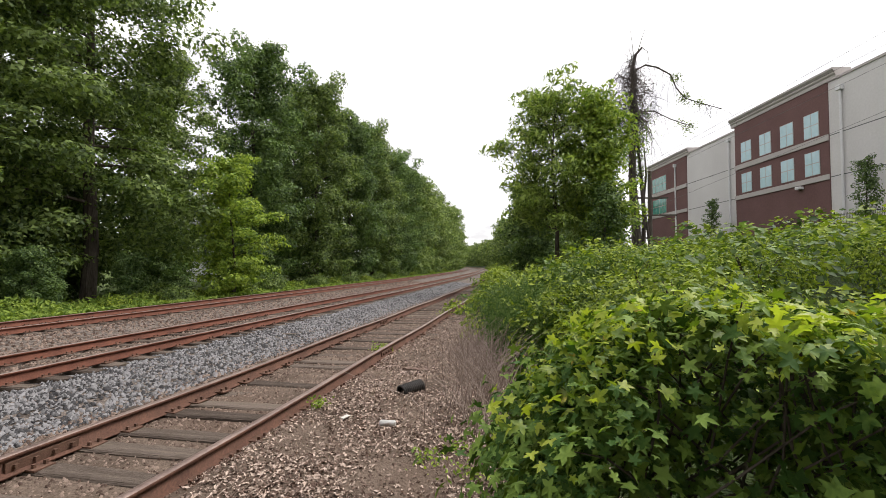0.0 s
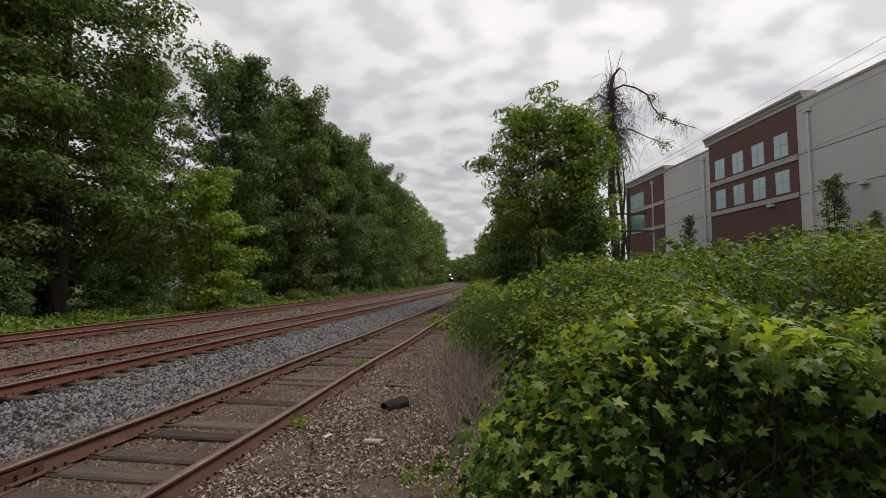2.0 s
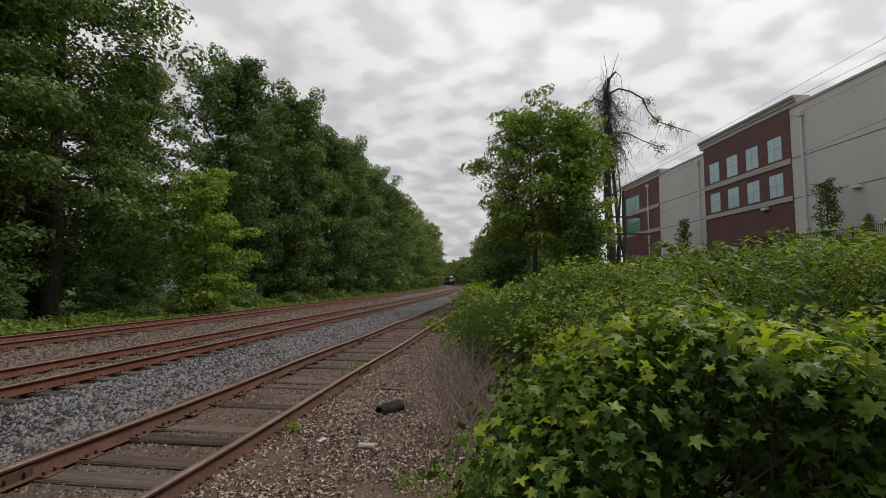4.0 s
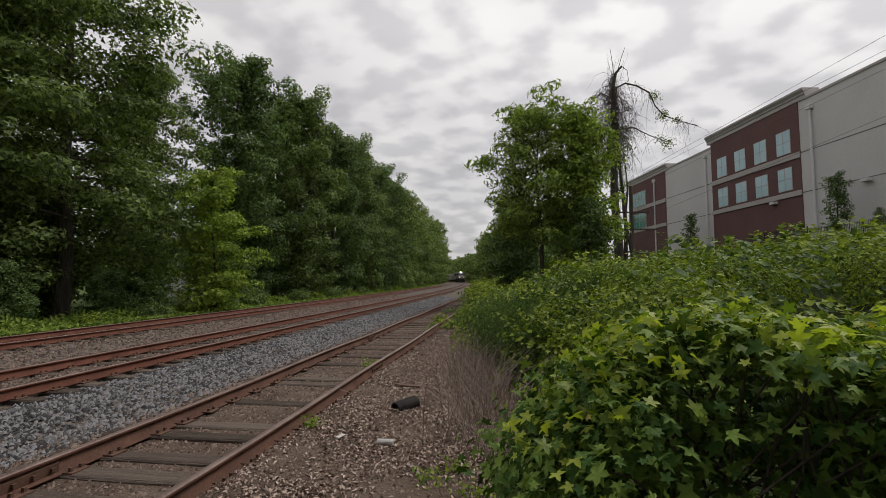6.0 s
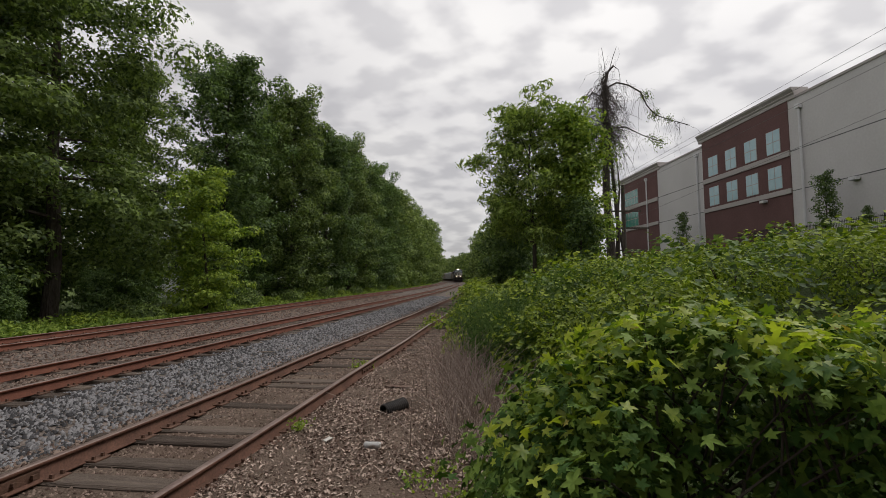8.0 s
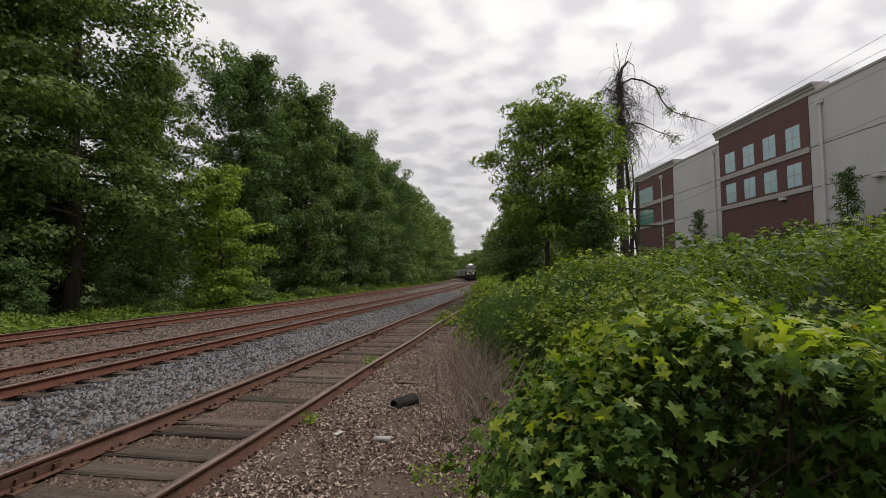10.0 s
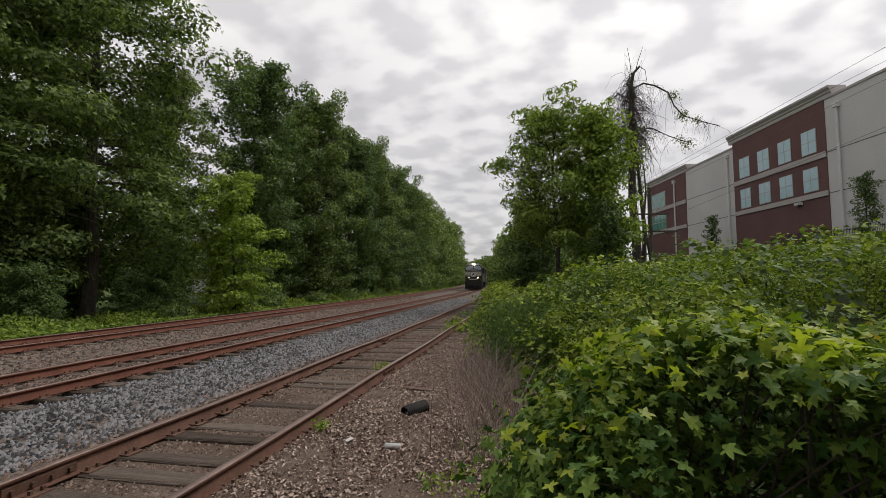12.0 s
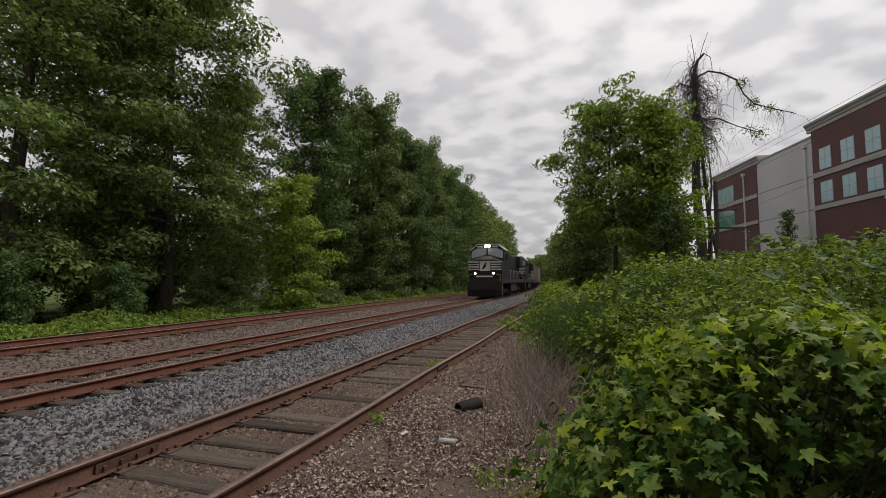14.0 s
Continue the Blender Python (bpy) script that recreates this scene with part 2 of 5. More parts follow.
MAT = {
    "dirt": material("dirt", (0.072, 0.052, 0.040), (0.20, 0.150, 0.118), 0.95, scale=1.3, fine=38, bump=0.9, bump_dist=0.03, spot=(0.12, 0.084, 0.064), spot_at=0.58, spec=0.1),
    "ballast": material("ballast", (0.070, 0.055, 0.047), (0.235, 0.195, 0.17), 0.9, scale=9, fine=26, bump=1.0, bump_dist=0.05, spec=0.15, spread=0.1),
    "stone": material("stone", (0.050, 0.048, 0.050), (0.245, 0.236, 0.24), 0.85, scale=6, fine=70, bump=0.4, island=0.75, spec=0.2),
    "stone_brown": material("stone_brown", (0.078, 0.051, 0.040), (0.25, 0.185, 0.15), 0.9, scale=6, fine=70, bump=0.4, island=0.6, spec=0.15),
    "grass_ground": material("grass_ground", (0.05, 0.075, 0.02), (0.12, 0.16, 0.045), 0.95, scale=1.5, fine=30, bump=0.8, bump_dist=0.05, spec=0.1),
    # Soil and growth, darkened further so gaps between the mounds look shaded.
    "bank_ground_shaded": material("bank_ground_shaded", (0.018, 0.028, 0.010), (0.05, 0.07, 0.022), 0.95, scale=1.5, fine=22, bump=1.0, bump_dist=0.08, spec=0.1),
    "rail": material("rail_rust", (0.085, 0.042, 0.030), (0.19, 0.095, 0.065), 0.75, 0.25, scale=3, fine=45, bump=0.25, spec=0.3),
    "rail_main": material("rail_rust_red", (0.095, 0.034, 0.021), (0.205, 0.076, 0.047), 0.75, 0.2, scale=3, fine=45, bump=0.25, spec=0.3),
    "rail_head": material("rail_head", (0.15, 0.10, 0.085), (0.30, 0.22, 0.19), 0.5, 0.5, scale=2, fine=30, bump=0.1, spec=0.5),
    "tie": material("weathered_tie", (0.075, 0.058, 0.048), (0.18, 0.143, 0.118), 0.95, scale=3, fine=24, bump=0.9, bump_dist=0.02, obj=0.3, spec=0.1, stretch=(0.35, 6, 6)),
    "plate": material("tie_plate_rust", (0.09, 0.05, 0.035), (0.18, 0.10, 0.07), 0.85, 0.3, scale=9, fine=80, bump=0.4),
    "litter": material("leaf_litter", (0.15, 0.100, 0.080), (0.56, 0.44, 0.37), 0.9, scale=5, fine=50, bump=0.2, island=0.8, spec=0.15),
    "twig": material("dead_stem", (0.17, 0.125, 0.105), (0.36, 0.29, 0.25), 0.95, scale=4, fine=40, bump=0.2, island=0.6, spec=0.1),
    "bark": material("bark", (0.045, 0.036, 0.030), (0.12, 0.10, 0.085), 0.95, scale=3, fine=16, bump=1.0, bump_dist=0.05, spec=0.1, stretch=(1, 1, 0.25)),
    "bark_dead": material("bark_dead", (0.05, 0.042, 0.038), (0.13, 0.11, 0.10), 0.95, scale=3, fine=16, bump=1.0, bump_dist=0.05, spec=0.1, stretch=(1, 1, 0.25)),
    "leaf_oak": material("leaf_oak", (0.060, 0.095, 0.028), (0.215, 0.285, 0.082), 0.55, scale=0.25, fine=3, bump=0, island=0.5, translucent=0.34, spec=0.3),
    "leaf_deep": material("leaf_deep", (0.050, 0.088, 0.030), (0.16, 0.235, 0.072), 0.6, scale=0.25, fine=3, bump=0, island=0.5, translucent=0.32, spec=0.3),
    "leaf_feather": material("leaf_feather", (0.105, 0.16, 0.036), (0.34, 0.43, 0.10), 0.5, scale=0.4, fine=3, bump=0, island=0.5, translucent=0.35, spec=0.35),
    "leaf_bright": material("leaf_bright", (0.12, 0.19, 0.030), (0.34, 0.43, 0.07), 0.55, scale=0.4, fine=3, bump=0, island=0.5, translucent=0.35, spec=0.3),
    "leaf_vine": material("leaf_vine", (0.056, 0.100, 0.014), (0.30, 0.37, 0.045), 0.6, scale=0.9, fine=6, bump=0, island=0.35, spread=0.15, translucent=0.3, spec=0.22),
    "leaf_near": material("leaf_near", (0.042, 0.092, 0.017), (0.165, 0.245, 0.045), 0.6, scale=1.2, fine=40, bump=0.12, island=0.5, translucent=0.14, spec=0.15),
    "leaf_near_part": material("leaf_near_part", (0.042, 0.092, 0.017), (0.165, 0.245, 0.045), 0.6, scale=1.2, fine=40, bump=0.12, obj=0.5, translucent=0.14, spec=0.15),
    # Leaf colour paled to put the haze over far trees into it.
    "leaf_far_hazy": material("leaf_far_hazy", (0.085, 0.125, 0.040), (0.25, 0.325, 0.095), 0.6, scale=0.15, fine=1.5, bump=0, island=0.45, translucent=0.3, spec=0.25),
    # Young-leaf yellow, made paler to hold the light on the bush's top.
    "leaf_young_lit": material("leaf_young_lit", (0.14, 0.215, 0.022), (0.40, 0.46, 0.055), 0.45, scale=1.2, fine=40, bump=0.1, island=0.6, translucent=0.45, spec=0.4),
    "leaf_young_lit_part": material("leaf_young_lit_part", (0.14, 0.215, 0.022), (0.40, 0.46, 0.055), 0.45, scale=1.2, fine=40, bump=0.1, obj=0.6, translucent=0.4, spec=0.4),
    "leaf_gold": material("leaf_gold", (0.24, 0.22, 0.03), (0.42, 0.30, 0.05), 0.5, scale=2, fine=30, bump=0.1, obj=0.5, translucent=0.3),
    "grass": material("grass_blade", (0.10, 0.16, 0.022), (0.26, 0.34, 0.06), 0.7, scale=0.5, fine=4, bump=0, island=0.6, translucent=0.3, spec=0.25),
    "weed": material("feathery_weed", (0.05, 0.10, 0.025), (0.13, 0.19, 0.06), 0.7, scale=0.5, fine=4, bump=0, island=0.5, translucent=0.3, spec=0.25),
    "grey_wall": material("grey_panel", (0.53, 0.515, 0.51), (0.61, 0.595, 0.59), 0.85, scale=0.25, fine=6, bump=0.08, spec=0.2),
    "red_wall": material("red_masonry", (0.130, 0.074, 0.071), (0.168, 0.099, 0.094), 0.9, scale=0.4, fine=9, bump=0.15, spec=0.15),
    "trim": material("pale_trim", (0.38, 0.35, 0.335), (0.46, 0.43, 0.415), 0.8, scale=0.5, fine=12, bump=0.08, spec=0.2),
    "seam": material("panel_seam", (0.10, 0.10, 0.10), (0.15, 0.15, 0.15), 0.9, scale=1, fine=12, bump=0),
    "steel_white": material("white_painted_steel", (0.55, 0.55, 0.56), (0.66, 0.66, 0.67), 0.5, scale=1, fine=14, bump=0.04),
    # The mirrored sky is put into the panes' pale blue base colour.
    "glass_blue": material("sky_tinted_glass", (0.36, 0.54, 0.60), (0.46, 0.63, 0.68), 0.12, 0.0, scale=0.3, fine=2, bump=0, spec=0.5),
    "glass_green": material("green_glass", (0.06, 0.22, 0.19), (0.10, 0.30, 0.26), 0.1, 0.0, scale=0.3, fine=2, bump=0, spec=0.9),
    "glass_dark": material("dark_glass", (0.02, 0.025, 0.03), (0.05, 0.055, 0.065), 0.1, 0.0, scale=0.3, fine=2, bump=0, spec=0.9),
    # Blue-grey base colour stands in for sky mirrored on the windshield.
    "glass_cab": material("cab_glass_sky", (0.14, 0.17, 0.20), (0.20, 0.235, 0.27), 0.08, 0.0, scale=0.3, fine=2, bump=0, spec=0.9),
    "black_metal": material("black_metal", (0.012, 0.012, 0.013), (0.025, 0.025, 0.026), 0.5, scale=3, fine=30, bump=0.05),
    "roof_dark": material("roof_membrane", (0.12, 0.12, 0.12), (0.18, 0.18, 0.18), 0.9, scale=1, fine=14, bump=0.1),
    "loco_black": material("locomotive_black", (0.014, 0.014, 0.015), (0.035, 0.033, 0.032), 0.7, scale=1.2, fine=14, bump=0.06, spec=0.2),
    "loco_under": material("underframe_grime", (0.012, 0.011, 0.010), (0.036, 0.029, 0.025), 0.85, scale=1.5, fine=18, bump=0.2),
    "loco_white": material("locomotive_white", (0.42, 0.40, 0.38), (0.58, 0.56, 0.54), 0.6, scale=1.5, fine=14, bump=0.04),
    "yellow": material("handrail_yellow", (0.42, 0.27, 0.05), (0.55, 0.36, 0.08), 0.6, scale=2, fine=20, bump=0.05),
    "lamp_glow": material("headlight_glow", (0.9, 0.8, 0.6), (0.95, 0.85, 0.65), 0.3, scale=2, fine=20, bump=0, lite=60.0),
    # The ring round each bulb emits by itself, standing in for glare.
    "lamp_glare": material("lamp_glare", (0.9, 0.75, 0.5), (0.95, 0.8, 0.55), 0.3, scale=2, fine=20, bump=0, lite=7.0),
    "car_grey": material("freight_grey", (0.34, 0.34, 0.34), (0.46, 0.455, 0.45), 0.7, scale=0.6, fine=9, bump=0.08, spot=(0.22, 0.19, 0.17), spot_at=0.66),
    "car_tan": material("freight_tan", (0.26, 0.225, 0.19), (0.36, 0.32, 0.28), 0.75, scale=0.6, fine=9, bump=0.08, spot=(0.17, 0.13, 0.11), spot_at=0.64),
    "wood_pole": material("pole_wood", (0.06, 0.05, 0.042), (0.13, 0.11, 0.095), 0.95, scale=2, fine=20, bump=0.5, stretch=(4, 4, 0.4)),
    "wire": material("cable", (0.11, 0.11, 0.11), (0.16, 0.16, 0.16), 0.7, scale=2, fine=20, bump=0),
    "plastic_black": material("black_plastic", (0.010, 0.009, 0.009), (0.045, 0.038, 0.034), 0.75, scale=6, fine=60, bump=0.1),
    "can_white": material("weathered_can", (0.42, 0.41, 0.40), (0.60, 0.58, 0.56), 0.45, 0.4, scale=14, fine=90, bump=0.2, spot=(0.25, 0.17, 0.12), spot_at=0.6),
    "paper": material("scrap_paper", (0.48, 0.45, 0.42), (0.64, 0.60, 0.56), 0.9, scale=10, fine=60, bump=0.2),
    "siding": material("white_siding", (0.60, 0.60, 0.60), (0.72, 0.72, 0.72), 0.8, scale=0.5, fine=9, bump=0.05),
}

# ---- mesh helpers ----


def part(name, bm, mat, parent=None, label=""):
    """One bmesh as one mesh object, under a thing or a part."""
    me = bpy.data.meshes.new(name)
    bm.to_mesh(me)
    bm.free()
    me.materials.append(mat)
    ob = new(name, me)
    if parent is not None:
        ob.parent = parent
    if label:
        ob["label"] = label
    return ob


def arrays(name, verts, faces, mat, parent=None, label="", smooth=False):
    """One mesh object from arrays of corners and of equal-sided faces."""
    verts = np.asarray(verts, dtype=np.float32)
    faces = np.asarray(faces, dtype=np.int32)
    k = faces.shape[1]
    me = bpy.data.meshes.new(name)
    me.vertices.add(len(verts))
    me.vertices.foreach_set("co", verts.ravel())
    me.loops.add(faces.size)
    me.loops.foreach_set("vertex_index", faces.ravel())
    me.polygons.add(len(faces))
    me.polygons.foreach_set("loop_start", np.arange(0, faces.size, k, dtype=np.int32))
    me.polygons.foreach_set("loop_total", np.full(len(faces), k, dtype=np.int32))
    if smooth:
        me.polygons.foreach_set("use_smooth", np.ones(len(faces), dtype=bool))
    me.update(calc_edges=True)
    me.materials.append(mat)
    ob = new(name, me)
    if parent is not None:
        ob.parent = parent
    if label:
        ob["label"] = label
    return ob


def box(bm, x0, x1, y0, y1, z0, z1, bevel=0.0):
    g = bmesh.ops.create_cube(bm, size=1)
    for v in g["verts"]:
        v.co = Vector(((x0 + x1) / 2 + v.co.x * (x1 - x0), (y0 + y1) / 2 + v.co.y * (y1 - y0), (z0 + z1) / 2 + v.co.z * (z1 - z0)))
    if bevel:
        edges = list({e for v in g["verts"] for e in v.link_edges})
        bmesh.ops.bevel(bm, geom=edges, offset=bevel, segments=2, affect="EDGES", profile=0.6)
    return bm


def boxed(*args, **kw):
    return box(bmesh.new(), *args, **kw)


def tube(bm, pts, radii, sides=6):
    """A tapering round limb along points."""
    rings = []
    pts = [Vector(p) for p in pts]
    for i, p in enumerate(pts):
        d = (pts[min(i + 1, len(pts) - 1)] - pts[max(i - 1, 0)]).normalized()
        a = d.cross(Vector((0.31, 0.9, 0.2))).normalized()
        b = d.cross(a)
        r = radii[i] if hasattr(radii, "__len__") else radii
        rings.append([bm.verts.new(p + (a * math.cos(q) + b * math.sin(q)) * r) for q in [2 * math.pi * k / sides for k in range(sides)]])
    for r0, r1 in zip(rings, rings[1:]):
        for k in range(sides):
            bm.faces.new((r0[k], r0[(k + 1) % sides], r1[(k + 1) % sides], r1[k]))
    bm.faces.new(rings[0][::-1]); bm.faces.new(rings[-1])
    return bm


def extrude_profile(bm, profile, x0, x1):
    """A closed outline of (y, z) drawn out along x."""
    a = [bm.verts.new((x0, y, z)) for y, z in profile]
    b = [bm.verts.new((x1, y, z)) for y, z in profile]
    n = len(profile)
    for k in range(n):
        bm.faces.new((a[k], a[(k + 1) % n], b[(k + 1) % n], b[k]))
    bm.faces.new(a[::-1]); bm.faces.new(b)
    bmesh.ops.recalc_face_normals(bm, faces=bm.faces)
    return bm


LEAF_PLAIN = (np.array([(0, -0.5, 0), (0.3, 0.0, 0.09), (0, 0.5, -0.08), (-0.3, 0.0, 0.09)]), np.array([(0, 1, 2), (0, 2, 3)]))
_tri = [(0, -0.45), (0.42, -0.12), (0.18, 0.08), (0, 0.55), (-0.18, 0.08), (-0.42, -0.12)]
LEAF_THREE = (np.array([(x, y, 0.25 * abs(x) - 0.15 * max(0, y)) for x, y in _tri]), np.array([(0, 1, 2), (0, 2, 3), (0, 3, 4), (0, 4, 5)]))
LEAF_ONE = (np.array([(0.05, -0.5, 0), (0.36, 0.2, 0.07), (-0.34, 0.42, -0.06)]), np.array([(0, 1, 2)]))
LEAF_NARROW = (LEAF_PLAIN[0] * (0.5, 1.25, 1), LEAF_PLAIN[1])
LEAF_TRI = (np.array([(0, -0.45, 0), (0.38, -0.1, 0.08), (0.12, 0.5, -0.06), (-0.34, 0.15, 0.08)]), np.array([(0, 1, 2), (0, 2, 3)]))


def leaf_mesh(points, normals, sizes, template, rng, jitter=0.6):
    """Corners and triangles of one leaf at each point, facing about its normal."""
    tv, tf = template
    n = len(points)
    nz = normals + rng.normal(0, jitter, (n, 3))
    nz /= np.linalg.norm(nz, axis=1, keepdims=True) + 1e-9
    h = rng.normal(0, 1, (n, 3))
    nx = np.cross(h, nz)
    nx /= np.linalg.norm(nx, axis=1, keepdims=True) + 1e-9
    ny = np.cross(nz, nx)
    s = sizes[:, None, None]
    v = points[:, None, :] + s * (tv[None, :, 0:1] * nx[:, None, :] + tv[None, :, 1:2] * ny[:, None, :] + tv[None, :, 2:3] * nz[:, None, :])
    f = tf[None] + (np.arange(n) * len(tv))[:, None, None]
    return v.reshape(-1, 3), f.reshape(-1, 3)


def smooth01(a):
    a = np.clip(a, 0, 1)
    return a * a * (3 - 2 * a)


# ---- the line of the tracks: three parallel tracks on one long left-hand curve ----
RAIL_TOP = 0.17
FAR_MAIN, NEAR_MAIN, SPUR = -5.4, 0.0, 4.8      # metres to the right of the nearer main track


def line(y, off=0.0):
    """A point of the line at y, off metres to its right, and its heading in degrees to the left of +y."""
    x, s = -8.4 + 0.179 * y - 0.00036 * y * y, 0.179 - 0.00072 * y
    n = math.sqrt(1 + s * s)
    return x + off / n, y - off * s / n, -math.degrees(math.atan(s))


def off_of(x, y):
    s = 0.179 - 0.00072 * y
    return (x - (-8.4 + 0.179 * y - 0.00036 * y * y)) / np.sqrt(1 + s * s)


def hills(x, y, s):
    """Soft bumps of about s metres."""
    return (np.sin(x / s * 2.1 + 1.3 * np.sin(y / s * 1.1)) + np.sin(y / s * 1.9 + 1.7 * np.sin(x / s * 0.9 + 2)) + np.sin((x + y) / s * 1.3 + 0.5)) / 3


def edge_x(y):
    """Where the growth on the bank begins."""
    return np.interp(y, [-5, 3, 5, 6.5, 9, 13, 18, 24, 32, 40], [2.2, 1.3, 0.75, 0.9, 0.85, 0.5, 0.1, 1.1, 2.4, 3.7])


def edge_of(y):
    y = np.asarray(y, dtype=float)
    far = -8.4 + 0.179 * y - 0.00036 * y * y + np.interp(y, [40, 58, 120], [5.5, 3.8, 3.2])
    return np.where(y < 40, edge_x(np.minimum(y, 40)), far)


def ground_z(x, y):
    x, y = np.asarray(x, dtype=float), np.asarray(y, dtype=float)
    o = off_of(x, y)
    z = -0.03 + 0.012 * hills(x, y, 0.9) + 0.014 * np.exp(-((o - 4.8) / 0.8) ** 4)
    z = z - 0.10 * np.exp(-((o - 2.9) / 0.5) ** 2) - 0.12 * np.exp(-((o + 2.7) / 0.7) ** 2) - 0.045 * np.exp(-((np.abs(o) - 0.85) / 0.3) ** 2) - 0.045 * np.exp(-((np.abs(o + 5.4) - 0.85) / 0.3) ** 2)
    z = z + (0.02 + 0.045 * (1 - smooth01((y - 9) / 3))) * smooth01((o - 5.5) / 0.25)
    z = z - 0.30 * smooth01((-7.6 - o) / 2.0) + 0.12 * hills(x, y, 6) * smooth01((-10 - o) / 4)
    d = x - edge_of(y) - 0.45 * np.maximum(0, 6.0 - y)
    bank = 1.05 * smooth01(d / 5.0) + 1.35 * smooth01((d - 4) / 8) + 1.9 * smooth01((d - 11) / 14)
    return z + bank * np.where(y > 60, 1 - 0.6 * smooth01((y - 60) / 60), 1) + 0.10 * hills(x, y, 2.3) * smooth01(d / 3)

# ---- ground ----


def ground_sheet():
    """One sheet to the horizon, with fine cells by the tracks and the bank."""
    xs = np.unique(np.concatenate([np.linspace(-3000, -120, 14), np.linspace(-120, -24, 24), np.linspace(-24, 14, 153), np.linspace(14, 60, 40), np.linspace(60, 3000, 14)]))
    ys = np.unique(np.concatenate([np.linspace(-3000, -20, 12), np.linspace(-20, 1, 70), np.linspace(1, 30, 117), np.linspace(30, 110, 90), np.linspace(110, 460, 80), np.linspace(460, 4000, 14)]))
    gx, gy = np.meshgrid(xs, ys)
    v = np.stack([gx, gy, ground_z(gx, gy)], -1).reshape(-1, 3)
    nx, ny = len(xs), len(ys)
    i = (np.arange(ny - 1)[:, None] * nx + np.arange(nx - 1)[None]).reshape(-1)
    f = np.stack([i, i + 1, i + nx + 1, i + nx], 1)
    ob = arrays("ground", v, f, MAT["dirt"], smooth=True)
    for k in ("ballast", "grass_ground", "bank_ground_shaded"):
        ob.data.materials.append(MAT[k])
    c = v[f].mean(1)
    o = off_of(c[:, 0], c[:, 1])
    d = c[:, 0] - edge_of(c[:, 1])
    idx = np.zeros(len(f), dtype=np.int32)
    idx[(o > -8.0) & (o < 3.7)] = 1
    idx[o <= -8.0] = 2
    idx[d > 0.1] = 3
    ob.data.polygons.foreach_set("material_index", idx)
    return tagged(ob, "brown dirt, grey ballast and weedy bank beside the tracks", "ground", kind="structure")


ground = ground_sheet()

# ---- tracks ----
RAIL_FOOT = [(-0.07, 0), (0.07, 0), (0.07, 0.014), (0.012, 0.035), (0.012, 0.125), (-0.012, 0.125), (-0.012, 0.035), (-0.07, 0.014)]
RAIL_HEAD = [(-0.012, 0.125), (0.012, 0.125), (0.036, 0.135), (0.037, 0.162), (0.026, 0.17), (-0.026, 0.17), (-0.037, 0.162), (-0.036, 0.135)]


def rail(off, y0, y1, mat, parent, sag=0.0):
    """A steel rail with head, web and foot along the line."""
    ys = np.concatenate([np.arange(y0, min(60, y1), 1.0), np.arange(60, y1 + 1, 6.0)])
    vs, fs, mi = [], [], []
    for j, y in enumerate(ys):
        for prof in (RAIL_FOOT, RAIL_HEAD):
            for px, pz in prof:
                x, yy, _ = line(float(y), off + px)
                vs.append((x, yy, pz + sag * 0.012 * math.sin(y * 0.9 + off)))
    n = 16
    for j in range(len(ys) - 1):
        for base in (0, 8):
            for k in range(8):
                a, b = j * n + base + k, j * n + base + (k + 1) % 8
                fs.append((a, b, b + n, a + n))
                mi.append(1 if base == 8 and k in (3, 4, 5) else 0)
    ob = arrays("rail", vs, fs, mat, parent)
    ob.data.materials.append(MAT["rail_head"])
    ob.data.polygons.foreach_set("material_index", np.array(mi, dtype=np.int32))
    return ob


def tie_mesh(name, rng, w=0.115, half=1.28):
    """A worn timber: uneven edges and a split end."""
    bm = bmesh.new()
    xs = np.linspace(-half, half, 7)
    rings = []
    for x in xs:
        a, b, c = rng.uniform(-0.012, 0.012, 3)
        rings.append([bm.verts.new((x, -w + a, -0.16)), bm.verts.new((x, -w + a, -0.018 + c * 0.6)), bm.verts.new((x, -w + 0.02 + a, 0.0 + c * 0.5)), bm.verts.new((x, w - 0.02 + b, 0.0 - c * 0.5)), bm.verts.new((x, w + b, -0.018)), bm.verts.new((x, w + b, -0.16))])
    for r0, r1 in zip(rings, rings[1:]):
        for k in range(6):
            bm.faces.new((r0[k], r0[(k + 1) % 6], r1[(k + 1) % 6], r1[k]))
    bm.faces.new(rings[0][::-1]); bm.faces.new(rings[-1])
    bmesh.ops.recalc_face_normals(bm, faces=bm.faces)
    me = bpy.data.meshes.new(name)
    bm.to_mesh(me); bm.free()
    me.materials.append(MAT["tie"])
    return me


